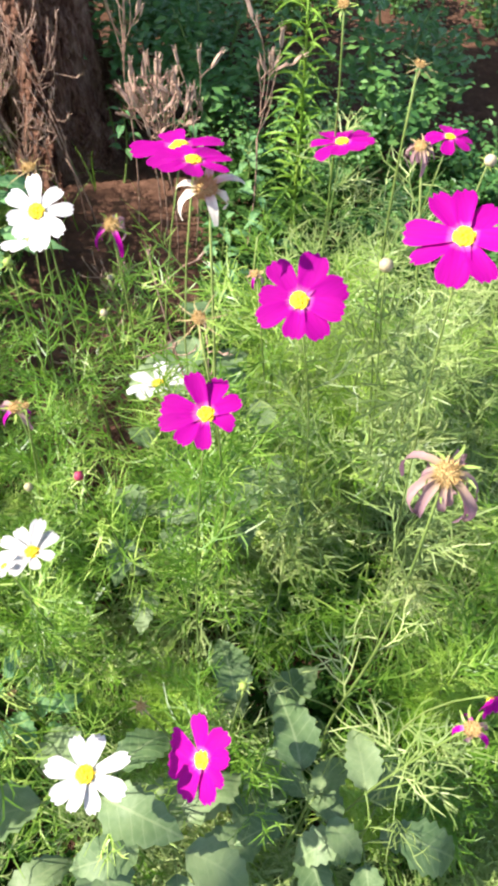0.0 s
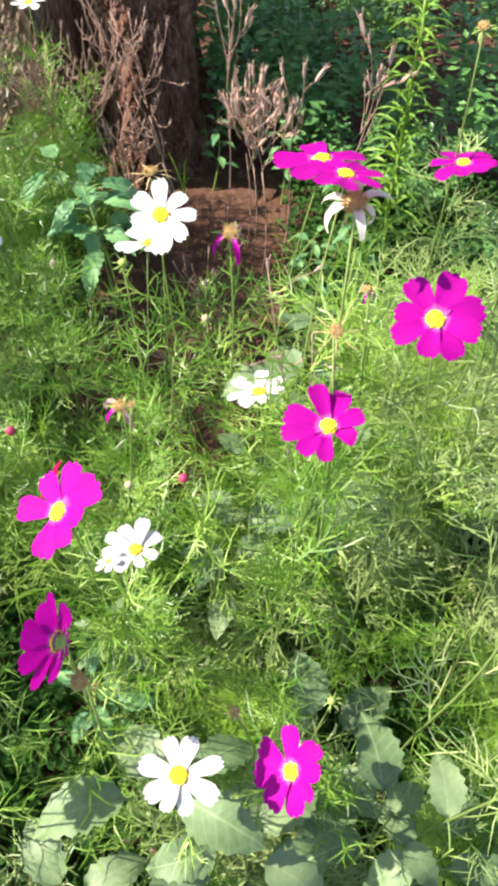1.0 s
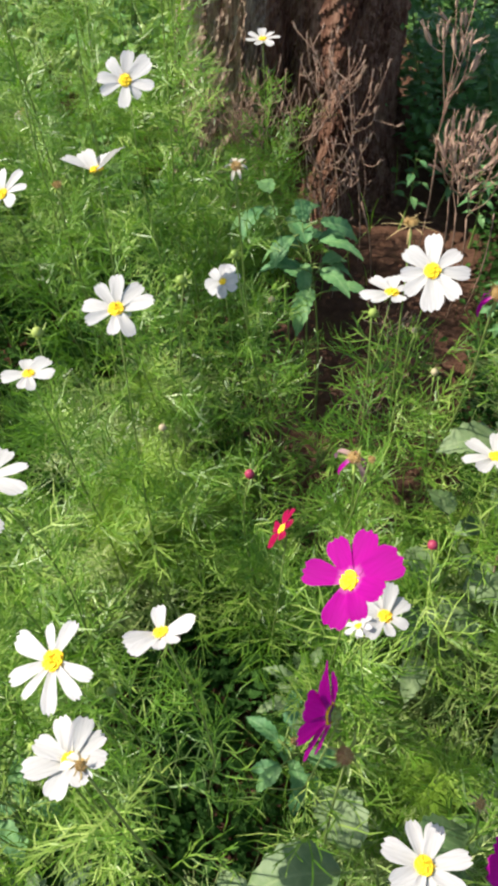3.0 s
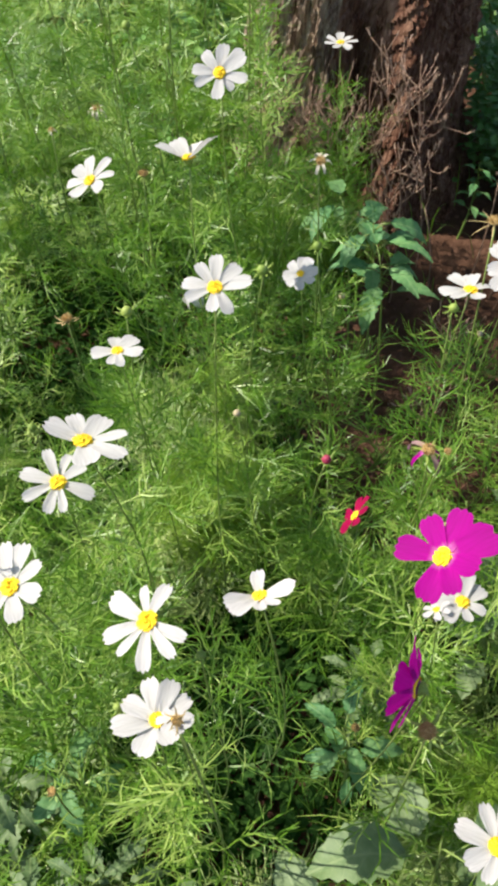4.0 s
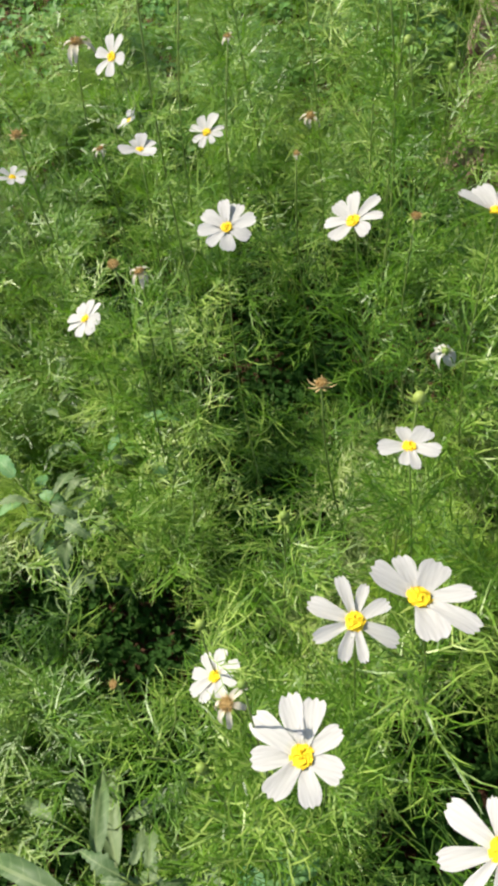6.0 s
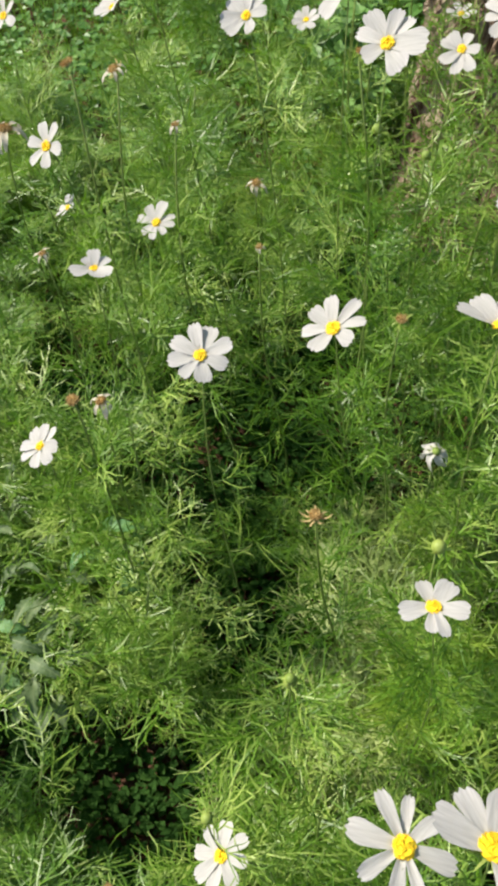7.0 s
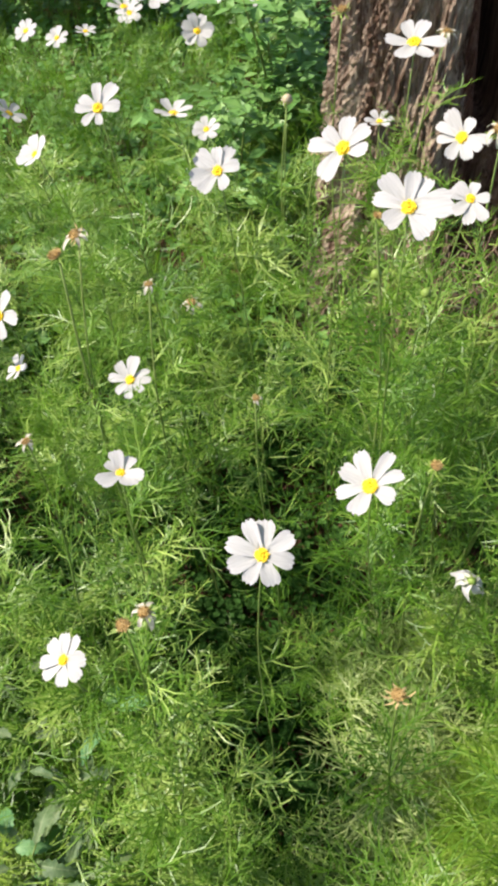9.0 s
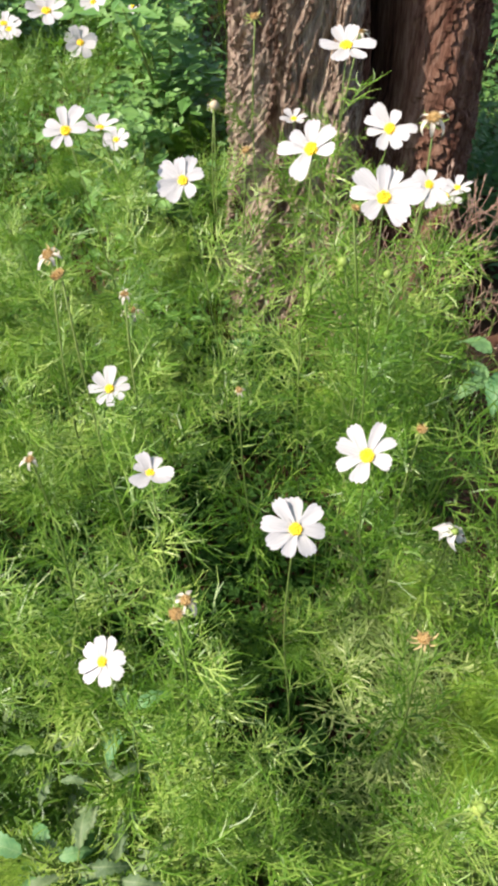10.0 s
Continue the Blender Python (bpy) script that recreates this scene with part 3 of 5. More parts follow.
def stalk(owner, base, head, r, thick=0.00088, fronds=10, mat=None):
    """The stem from the ground to a head, with a few feathery leaves on its upper half."""
    origin = base
    s = Soup()
    sag = Vector((r.uniform(-0.025, 0.025), r.uniform(-0.025, 0.025), 0))
    wave = Vector((r.uniform(-0.012, 0.012), r.uniform(-0.012, 0.012), 0))
    pts = [p - origin + wave * math.sin(2 * math.pi * k / 10) for k, p in enumerate(arc(base, head, sag, 11))]
    tube(s, pts, [thick * (1.5 - 0.06 * k) for k in range(11)], 5)
    fs = FrondSoup()
    for k in range(fronds):
        t = r.uniform(0.40, 0.90)
        i = int(t * 10)
        p = pts[i].lerp(pts[i + 1], t * 10 - i)
        for _ in range(4):
            a = r.uniform(0, 2 * math.pi)
            way = Vector((math.cos(a), math.sin(a), r.uniform(0.2, 1.2))).normalized()
            long = (0.098 - 0.046 * t) * r.uniform(0.75, 1.25)
            if not any(shades_a_head(origin + p + way * long * u) for u in (0.5, 0.95)):
                fs.add(p, way, long, r)
                break
    # one short side shoot
    t = r.uniform(0.45, 0.7)
    i = int(t * 10)
    a = r.uniform(0, 2 * math.pi)
    tip = pts[i] + Vector((0.05 * math.cos(a), 0.05 * math.sin(a), 0.09))
    tube(s, arc(pts[i], tip, Vector((0.01, 0, -0.005)), 4), [thick * 0.8] * 3 + [thick * 0.5], 4)
    fs.add(tip, Vector((math.cos(a), math.sin(a), 1.2)), 0.06, r)
    part("stem", s.mesh("stem", mat or M_STEM, True), owner)
    part("leaves", fs.mesh("leaves", M_BLEACHED if head.x > 0.04 else M_FEATHER), owner)


def shades_a_head(p):
    """Whether a leaf at p would stand close over a flower head: flowers open above their foliage."""
    for _, v in queue:
        d = p - Vector(v[:3])
        if d.length < 0.32:
            for way in (SUN_FROM, Vector((-0.1, -0.55, 0.83))):
                t = d.dot(way)
                if t > -0.012 and (d - way * t).length < 0.048:
                    return True
    return False


count = 0


def turn_to(normal, spin):
    q = Vector((0, 0, 1)).rotation_difference(normal)
    return q.to_matrix().to_4x4() @ Matrix.Rotation(spin, 4, "Z")


NAMES = {"white": "open white cosmos with a yellow centre on a thin stem", "magenta": "open magenta cosmos with a yellow centre on a thin stem", "crimson": "small crimson cosmos flower half open on a thin stem"}


def grow_bloom(x, y, z, across, az, el, colour, petals, style, cup, fan=None):
    """fan: the turn and the share of the full length of each petal, where they stand unevenly."""
    global count
    count += 1
    r = random.Random(1000 + count)
    head = Vector((x, y, z))
    n = Vector((math.cos(radians(az)) * math.cos(radians(el)), math.sin(radians(az)) * math.cos(radians(el)), math.sin(radians(el))))
    base = root_for(x, y, z, r)
    plant = thing("cosmos_plant", NAMES[colour], "flower", colour + " cosmos", Matrix.Translation(base))
    rad = across / 2
    core = rad * (0.20 if style == "broad" else 0.22)
    stalk(plant, base, head - n * core * 0.8, r, fronds=3 if (y < 0.36 or 0.6 < y < 0.9 and -1.08 < x < -0.84) and x < -0.84 else 4 if y < 0.36 and -0.55 < x < 0.2 else 32 if y > 1.0 and x < -0.5 else 4 if -0.5 < x < 0.0 and y > 0.6 else 10 if z < 0.62 else 22)
    flower = part("flower", CALYX, plant, Matrix.Translation(head - base) @ turn_to(n, 0 if fan else r.uniform(0, 6)) @ Matrix.Scale(core * 0.9, 4))
    k_scale = 1 / (core * 0.9)
    for k in range(petals):
        a = radians(fan[k][0]) if fan else 2 * math.pi * k / max(petals, 7 if petals <= 5 else 0) + r.uniform(-0.07, 0.07)
        me = petals_of(colour, style)[r.randrange(5)]
        m = Matrix.Rotation(a, 4, "Z") @ Matrix.Translation((0, core * 0.35 * k_scale, (0.0006 + 0.0009 * (k % 2)) * k_scale))
        m = m @ Matrix.Rotation(cup * 1.3 + r.uniform(-0.08, 0.12), 4, "X") @ Matrix.Rotation(r.uniform(-0.12, 0.12), 4, "Y")
        long = (rad - core * 0.35) * k_scale * (fan[k][1] if fan else r.uniform(0.93, 1.05))
        if fan:
            room = sum(min((fan[k][0] - fan[k - 1][0]) % 360, (fan[(k + i) % petals][0] - fan[k][0]) % 360, 60) if i else min((fan[k][0] - fan[k - 1][0]) % 360, 60) for i in (0, 1)) / 2
            fuller = min(1.22 if colour == "white" else 1.04, max(0.80, room / 44))
        else:
            fuller = 1.28 if petals <= 6 and style == "broad" else 1.0
        part("petal", me, flower, m @ Matrix.Diagonal((long * fuller * r.uniform(0.9, 1.12), long, long, 1)))
    part("disc", DISC[count % 3], flower, Matrix.Translation((0, 0, 0.0012 * k_scale)) @ Matrix.Scale(1.12, 4), "yellow centre of florets")


DRY_NAMES = {"dry": "spent cosmos head, brown and dry with curled bracts", "pinkdry": "withered cosmos head with drooping dull pink petals", "fading": "fading cosmos with a few limp magenta petals", "whitedry": "withered cosmos head with shrivelled off-white petals", "star": "tan seed head with long spreading green bracts", "limp": "fading cosmos with limp white petals hanging down"}


def grow_spent(x, y, z, across, state, facing=None):
    global count
    count += 1
    r = random.Random(2000 + count)
    head = Vector((x, y, z))
    n = Vector(facing or (r.uniform(-0.45, 0.45), r.uniform(-0.6, 0.2), 1)).normalized()
    base = root_for(x, y, z, r)
    plant = thing("spent_cosmos", DRY_NAMES[state], "flower", "spent cosmos", Matrix.Translation(base))
    core = min(max(across * 0.19, 0.0050), 0.0105) * (0.55 if state == "limp" else 1.0)
    stalk(plant, base, head - n * core, r, 0.0013, 4 if (y < 0.36 and -0.55 < x < 0.2) or (-0.5 < x < 0.0 and y > 0.6) else 12)
    turned = turn_to(n, r.uniform(0, 6))
    upward = turned.to_3x3().transposed() @ Vector((0, 0, 1))
    seed_head = part("seed_head", BUDS["green"] if state == "limp" else DRYDISC[count % 3], plant, Matrix.Translation(head - base) @ turned @ Matrix.Scale(core, 4))
    part("bract_ring", STARS[count % 3] if state == "star" else BRACTS[count % 4], seed_head, Matrix.Scale(1.1 if state == "dry" else 0.82 if state == "star" else 1.0, 4))
    kinds = {"dry": ([], 0), "star": ([], 0), "pinkdry": (WILTED["pink"], 15), "fading": (WILTED["pink"] + WILTED["fresh"] * 2, 5), "whitedry": (WILTED["white"], 6), "limp": (WILTED["limp"], 5)}[state]
    for k in range(kinds[1]):
        a = 2 * math.pi * k / kinds[1] + r.uniform(-0.25, 0.25)
        long = across * (r.uniform(0.38, 0.62) if state in ("whitedry", "limp") else r.uniform(0.48, 0.92)) / core
        out_way = Vector((math.cos(a), math.sin(a), r.uniform(-0.1, 0.4)))
        fall = r.uniform(-0.1, 0.5) if state != "whitedry" else r.uniform(-0.8, 0.3)
        along = (out_way - upward * (out_way.dot(upward) + fall)).normalized()
        top = (upward - along * upward.dot(along)).normalized()
        m = Matrix((along.cross(top), along, top)).transposed().to_4x4()
        m.translation = Vector((0.5 * math.cos(a), 0.5 * math.sin(a), 0.1))
        part("wilted_petal", kinds[0][r.randrange(len(kinds[0]))], seed_head, m @ Matrix.Diagonal((long * {"pinkdry": 0.85, "whitedry": 1.7, "limp": 3.0}.get(state, 1.2), long * r.uniform(0.8, 1.1), long, 1)))


BUDBRACTS = [sepals_mesh("bract_ring", M_CALYX, 90 + k, 1.15) for k in range(3)]


def grow_bud(x, y, z, across, colour):
    global count
    count += 1
    r = random.Random(3000 + count)
    head = Vector((x, y, z))
    n = Vector((r.uniform(-0.3, 0.3), r.uniform(-0.4, 0.2), 1)).normalized()
    base = root_for(x, y, z, r)
    plant = thing("budding_cosmos", {"green": "round yellow-green cosmos bud with spreading bracts", "pale": "pale cosmos bud about to open", "red": "small crimson cosmos bud"}[colour], "flower bud", "cosmos buds", Matrix.Translation(base))
    rad = across / 2
    stalk(plant, base, head - n * rad, r, 0.0011, 12)
    b = part("bud", BUDS[colour], plant, Matrix.Translation(head - base) @ turn_to(n, r.uniform(0, 6)) @ Matrix.Scale(rad, 4))
    part("bract_ring", BUDBRACTS[count % 3], b)


queue = []


def bloom(*values):
    queue.append((grow_bloom, values))


def spent(*values):
    queue.append((grow_spent, values))


def bud(*values):
    queue.append((grow_bud, values))


bloom(0.042, 0.468, 0.894, 0.077, -99, 69, "magenta", 8, "broad", 0.05, ((-151, 0.98), (-110, 1.00), (-69, 1.06), (-25, 1.11), (30, 1.06), (77, 0.89), (117, 1.01), (168, 0.88)))
bloom(-0.038, 0.414, 0.807, 0.074, -88, 82, "magenta", 8, "broad", 0.08, ((-107, 0.72), (-67, 0.92), (-18, 1.08), (18, 1.12), (75, 1.11), (105, 1.15), (142, 1.02), (175, 0.98)))
bloom(-0.045, 0.180, 0.548, 0.087, -161, 49, "magenta", 8, "broad", 0.05, ((-169, 0.95), (-128, 0.82), (-94, 0.92), (-51, 0.96), (-5, 1.01), (59, 1.12), (97, 1.23), (142, 0.99)))
bloom(-0.255, 0.311, 0.804, 0.085, -168, 61, "magenta", 7, "broad", 0.16, ((-155, 0.86), (-113, 0.92), (-67, 1.17), (-23, 1.03), (24, 0.91), (80, 0.99), (166, 0.98)))
bloom(-0.251, 0.225, 0.737, 0.087, 172, -14, "magenta", 8, "broad", 0.25)
bloom(0.181, 0.176, 0.775, 0.032, -70, 12, "magenta", 6, "broad", 0.45)
bloom(0.147, 0.422, 1.006, 0.075, -131, 70, "magenta", 8, "broad", 0.05, ((-163, 1.04), (-108, 0.83), (-52, 0.87), (-2, 0.97), (29, 1.07), (74, 1.13), (109, 1.04), (159, 1.05)))
bloom(-0.060, 0.602, 0.941, 0.083, 101, 75, "magenta", 8, "broad", 0.00)
bloom(-0.042, 0.518, 0.993, 0.064, 68, 74, "magenta", 7, "broad", 0.00)
bloom(0.112, 0.842, 0.766, 0.080, 120, 76, "magenta", 8, "broad", 0.00)
bloom(0.210, 0.736, 0.852, 0.053, 71, 79, "magenta", 7, "broad", 0.00)
bloom(-0.348, 0.477, 0.564, 0.059, 174, 31, "crimson", 7, "medium", 0.10)
bloom(-0.151, 0.156, 0.594, 0.079, 74, 77, "white", 8, "medium", 0.05, ((-158, 0.93), (-114, 1.07), (-69, 1.10), (-13, 1.01), (25, 1.04), (79, 1.02), (130, 0.93), (170, 0.91)))
bloom(-0.220, 0.360, 0.640, 0.066, 68, 76, "white", 8, "medium", 0.10, ((-161, 0.72), (-103, 0.72), (-38, 1.04), (-1, 1.25), (33, 1.09), (70, 1.07), (113, 1.05), (152, 1.10)))
bloom(-0.243, 0.342, 0.647, 0.033, 148, 53, "white", 6, "medium", 0.10)
bloom(-0.231, 0.701, 0.784, 0.080, -100, 62, "white", 8, "medium", 0.05, ((-171, 1.17), (-130, 1.09), (-89, 1.00), (-42, 0.89), (5, 1.06), (55, 0.98), (101, 0.87), (138, 0.94)))
bloom(-0.275, 0.790, 0.657, 0.081, 97, 76, "white", 6, "medium", 0.12, ((-148, 0.78), (-45, 0.73), (7, 1.25), (46, 1.01), (122, 1.06), (157, 1.07)))
bloom(-0.115, 0.633, 0.561, 0.082, 107, 68, "white", 7, "medium", 0.12, ((-164, 0.82), (-96, 0.92), (-39, 1.03), (1, 1.12), (60, 1.09), (108, 1.04), (149, 0.99)))
bloom(-0.640, 0.905, 0.841, 0.070, -83, 48, "white", 8, "medium", 0.05, ((-170, 0.96), (-126, 0.76), (-96, 1.09), (-46, 1.14), (6, 1.01), (54, 0.98), (92, 1.06), (122, 1.01)))
bloom(-0.645, 0.785, 0.794, 0.086, 125, 62, "white", 5, "broad", 0.40, ((-96, 1.10), (-48, 0.92), (0, 0.85), (44, 1.00), (92, 1.08)))
bloom(-0.519, 0.521, 0.847, 0.068, -70, 79, "white", 8, "medium", 0.08, ((-165, 0.86), (-134, 1.01), (-67, 1.11), (-27, 1.07), (13, 1.08), (52, 0.96), (92, 0.99), (131, 0.93)))
bloom(-0.505, 0.809, 0.617, 0.051, -110, 67, "white", 8, "broad", 0.15)
bloom(-0.387, 0.230, 0.816, 0.060, 146, 71, "white", 6, "medium", 0.40, ((-155, 0.99), (-126, 1.01), (-78, 1.14), (24, 0.72), (126, 1.02), (164, 1.12)))
bloom(-0.482, 0.210, 0.757, 0.081, -140, 76, "white", 8, "narrow", 0.02, ((-166, 1.10), (-128, 1.09), (-103, 0.97), (-10, 0.87), (26, 0.83), (75, 1.10), (122, 1.11), (158, 0.92)))
bloom(-0.459, 0.150, 0.695, 0.070, 68, 85, "white", 8, "broad", 0.06, ((-133, 0.73), (-77, 0.88), (-36, 0.99), (3, 1.08), (33, 1.15), (80, 1.06), (122, 1.15), (171, 0.96)))
bloom(-0.430, 0.137, 0.763, 0.031, 122, 64, "white", 5, "medium", 0.10)
bloom(-0.819, 0.833, 0.698, 0.075, -132, 68, "white", 7, "medium", 0.05, ((-120, 0.79), (-66, 0.99), (-32, 1.16), (14, 1.10), (59, 1.02), (100, 1.00), (156, 0.95)))
bloom(-0.917, 0.697, 0.769, 0.065, -73, 77, "white", 8, "broad", 0.05, ((-156, 0.90), (-97, 0.88), (-54, 1.04), (0, 1.08), (31, 1.11), (77, 1.07), (115, 1.03), (157, 0.88)))
bloom(-1.133, 1.038, 0.624, 0.057, -98, 66, "white", 8, "medium", 0.05, ((-131, 0.84), (-91, 1.00), (-54, 1.00), (-6, 1.22), (45, 1.08), (86, 1.08), (134, 0.88), (179, 0.91)))
bloom(-0.648, 0.526, 0.714, 0.060, 103, 79, "white", 6, "medium", 0.10, ((-175, 0.91), (-147, 1.04), (-89, 1.02), (-17, 1.04), (35, 0.97), (119, 1.02)))
bloom(-0.584, 0.333, 0.814, 0.083, 81, 67, "white", 6, "medium", 0.18, ((-148, 1.05), (-109, 1.16), (-63, 0.98), (-2, 0.92), (40, 0.92), (91, 0.97)))
bloom(-0.632, 0.336, 0.725, 0.074, -53, 82, "white", 8, "narrow", 0.03, ((-178, 0.92), (-143, 0.95), (-89, 1.06), (-34, 0.87), (8, 0.94), (39, 1.10), (92, 1.14), (136, 1.03)))
bloom(-0.632, 0.223, 0.712, 0.084, -155, 82, "white", 8, "medium", 0.06, ((-142, 0.89), (-89, 0.82), (-40, 0.87), (11, 1.09), (38, 1.20), (77, 1.22), (117, 0.96), (169, 0.95)))
bloom(-1.055, 0.757, 0.798, 0.048, 59, 81, "white", 6, "broad", 0.25, ((-144, 1.13), (-100, 1.05), (-18, 0.89), (25, 1.05), (67, 0.76), (147, 1.13)))
bloom(-1.136, 0.663, 0.581, 0.058, -140, 65, "white", 8, "broad", 0.10)
bloom(-1.301, 1.070, 0.701, 0.074, -115, 47, "white", 6, "medium", 0.20)
bloom(-1.005, 1.119, 0.886, 0.059, -104, 55, "white", 7, "broad", 0.10, ((-148, 0.78), (-75, 0.86), (-23, 1.06), (4, 0.94), (50, 1.14), (105, 1.12), (145, 1.08)))
bloom(-0.865, 1.037, 0.966, 0.063, -122, 52, "white", 6, "medium", 0.12, ((-112, 0.82), (-63, 1.02), (-14, 0.96), (35, 0.87), (70, 1.20), (138, 1.13)))
bloom(-0.803, 0.954, 0.959, 0.068, -109, 61, "white", 7, "broad", 0.10, ((-142, 0.98), (-90, 1.15), (-34, 0.96), (-6, 1.00), (35, 1.16), (72, 0.99), (125, 0.77)))
bloom(-0.741, 1.013, 0.929, 0.045, -100, 55, "white", 7, "broad", 0.10, ((-148, 1.25), (-92, 0.79), (-18, 0.72), (43, 0.92), (78, 1.03), (136, 1.05), (180, 1.19)))
bloom(-0.719, 1.304, 0.821, 0.069, -119, 49, "white", 8, "medium", 0.10, ((-170, 0.96), (-135, 0.93), (-105, 1.13), (-39, 0.76), (18, 1.21), (50, 1.14), (83, 0.95), (141, 0.91)))
bloom(-1.128, 1.118, 0.960, 0.051, -91, 56, "white", 7, "medium", 0.10, ((-172, 0.72), (-87, 0.97), (-32, 1.25), (6, 1.11), (58, 0.99), (95, 1.01), (138, 0.94)))
bloom(-0.794, 1.264, 0.960, 0.069, -119, 75, "white", 6, "medium", 0.20, ((-156, 1.05), (-103, 1.08), (-25, 0.88), (22, 0.94), (88, 0.99), (158, 1.06)))
bloom(-0.589, 1.409, 0.627, 0.062, 137, 86, "white", 7, "medium", 0.10)
bloom(-0.796, 0.329, 0.433, 0.067, -168, 71, "white", 8, "medium", 0.05)
bloom(-1.301, 2.558, 0.387, 0.096, -76, 50, "white", 8, "broad", 0.20)
bloom(-1.295, 2.108, 0.666, 0.096, -58, 75, "white", 7, "medium", 0.20)
bloom(-1.148, 1.533, 0.721, 0.069, 83, 84, "white", 6, "medium", 0.30)
bloom(-1.320, 1.360, 0.753, 0.058, -146, 57, "white", 6, "broad", 0.30)
bloom(-1.585, 1.439, 0.677, 0.070, -114, 47, "white", 6, "medium", 0.20)
bloom(-1.491, 2.547, 0.455, 0.091, -33, 80, "white", 6, "medium", 0.20)
bloom(-1.489, 2.191, 0.553, 0.052, -22, 80, "white", 6, "medium", 0.20)
bloom(-0.817, 1.626, 0.658, 0.054, -96, 83, "white", 6, "medium", 0.30)
bloom(-0.660, 1.154, 0.822, 0.041, -174, 83, "white", 6, "medium", 0.20)
bloom(-1.319, 0.801, 0.667, 0.043, 19, 76, "white", 6, "medium", 0.20)
bloom(-1.459, 1.605, 0.678, 0.060, 13, 54, "white", 6, "medium", 0.20)
bloom(-1.169, 1.893, 0.485, 0.062, -99, 64, "white", 7, "broad", 0.20)
bloom(-1.322, 1.104, 0.566, 0.045, -152, 59, "white", 6, "medium", 0.20)
bloom(-1.718, 2.400, 0.460, 0.070, -110, 60, "white", 7, "broad", 0.15)
bloom(-1.564, 2.200, 0.534, 0.060, -110, 60, "white", 7, "broad", 0.15)
bloom(-1.492, 2.600, 0.418, 0.080, -110, 60, "white", 7, "broad", 0.15)
bloom(-1.863, 2.500, 0.435, 0.070, -110, 60, "white", 7, "broad", 0.15)
bloom(-1.270, 2.750, 0.410, 0.080, -110, 60, "white", 7, "broad", 0.15)
bloom(-1.163, 2.800, 0.370, 0.060, -110, 60, "white", 7, "broad", 0.15)
spent(0.135, 0.288, 0.919, 0.073, "pinkdry", (-0.15, -0.45, 0.85))
spent(-0.033, 0.514, 0.971, 0.055, "whitedry", (-0.15, -0.45, 0.85))
spent(0.163, 0.661, 0.899, 0.035, "pinkdry")
spent(0.143, 0.639, 0.996, 0.024, "star")
spent(-0.157, 0.717, 0.750, 0.058, "fading", (0.1, -0.4, 0.85))
spent(0.168, 0.157, 0.763, 0.038, "fading", (-0.15, -0.45, 0.85))
spent(0.007, 0.696, 0.694, 0.033, "fading")
spent(-0.283, 0.579, 0.586, 0.049, "fading")
spent(-0.262, 0.561, 0.616, 0.026, "dry")
spent(-0.040, 0.438, 0.907, 0.034, "star")
spent(-0.106, 0.222, 0.585, 0.028, "dry")
spent(-0.236, 0.206, 0.698, 0.046, "dry")
spent(-0.265, 0.818, 0.749, 0.050, "star")
spent(-0.503, 0.898, 0.739, 0.040, "whitedry")
spent(-0.784, 0.638, 0.624, 0.043, "dry")
spent(-0.604, 0.110, 0.442, 0.030, "dry")
spent(-0.296, 0.298, 0.367, 0.031, "dry")
spent(-0.708, 0.242, 0.691, 0.038, "whitedry", (-0.15, -0.45, 0.85))
spent(-0.427, 0.134, 0.773, 0.022, "dry")
spent(-1.039, 0.637, 0.731, 0.039, "dry")
spent(-1.032, 0.671, 0.692, 0.037, "whitedry")
spent(-0.750, 0.863, 0.701, 0.037, "dry")
spent(-1.176, 1.083, 0.822, 0.040, "whitedry")
spent(-1.091, 1.060, 0.770, 0.028, "whitedry")
spent(-0.685, 0.839, 0.508, 0.066, "limp", (0.25, -0.5, 0.8))
spent(-0.691, 1.200, 0.894, 0.050, "whitedry")
spent(-0.915, 1.421, 0.732, 0.034, "dry")
spent(-0.830, 0.958, 0.947, 0.016, "dry")
spent(-0.885, 1.581, 0.862, 0.043, "dry")
spent(-0.961, 1.476, 0.780, 0.026, "whitedry")
spent(-1.366, 0.884, 0.674, 0.040, "dry")
spent(-0.879, 0.261, 0.496, 0.030, "dry")
spent(-1.130, 0.915, 0.925, 0.041, "star")
spent(-1.212, 0.876, 0.687, 0.029, "whitedry")
spent(-1.403, 1.118, 0.684, 0.068, "whitedry")
spent(-0.958, 0.981, 0.664, 0.018, "whitedry")
spent(-0.740, 1.462, 0.883, 0.038, "whitedry")
spent(0.098, 0.843, 0.934, 0.035, "dry")
spent(-1.144, 1.465, 0.385, 0.049, "whitedry")
bud(-0.465, 0.922, 0.482, 0.0110, "pale")
bud(-0.202, 0.775, 0.539, 0.0110, "pale")
bud(-0.291, 0.723, 0.687, 0.0120, "green")
bud(-0.238, 1.003, 0.375, 0.0100, "pale")
bud(-0.476, 0.777, 0.700, 0.0115, "green")
bud(-0.958, 1.469, 0.783, 0.0150, "pale")
bud(0.235, 0.666, 0.879, 0.0121, "pale")
bud(0.130, 0.566, 0.838, 0.0139, "pale")
bud(-0.006, 0.264, 0.510, 0.0098, "green")
bud(-0.545, 0.757, 0.661, 0.0147, "green")
bud(-0.535, 0.597, 0.553, 0.0102, "pale")
bud(-0.655, 0.577, 0.728, 0.0134, "green")
bud(-0.723, 0.201, 0.612, 0.0112, "green")
bud(-0.760, 0.470, 0.604, 0.0109, "green")
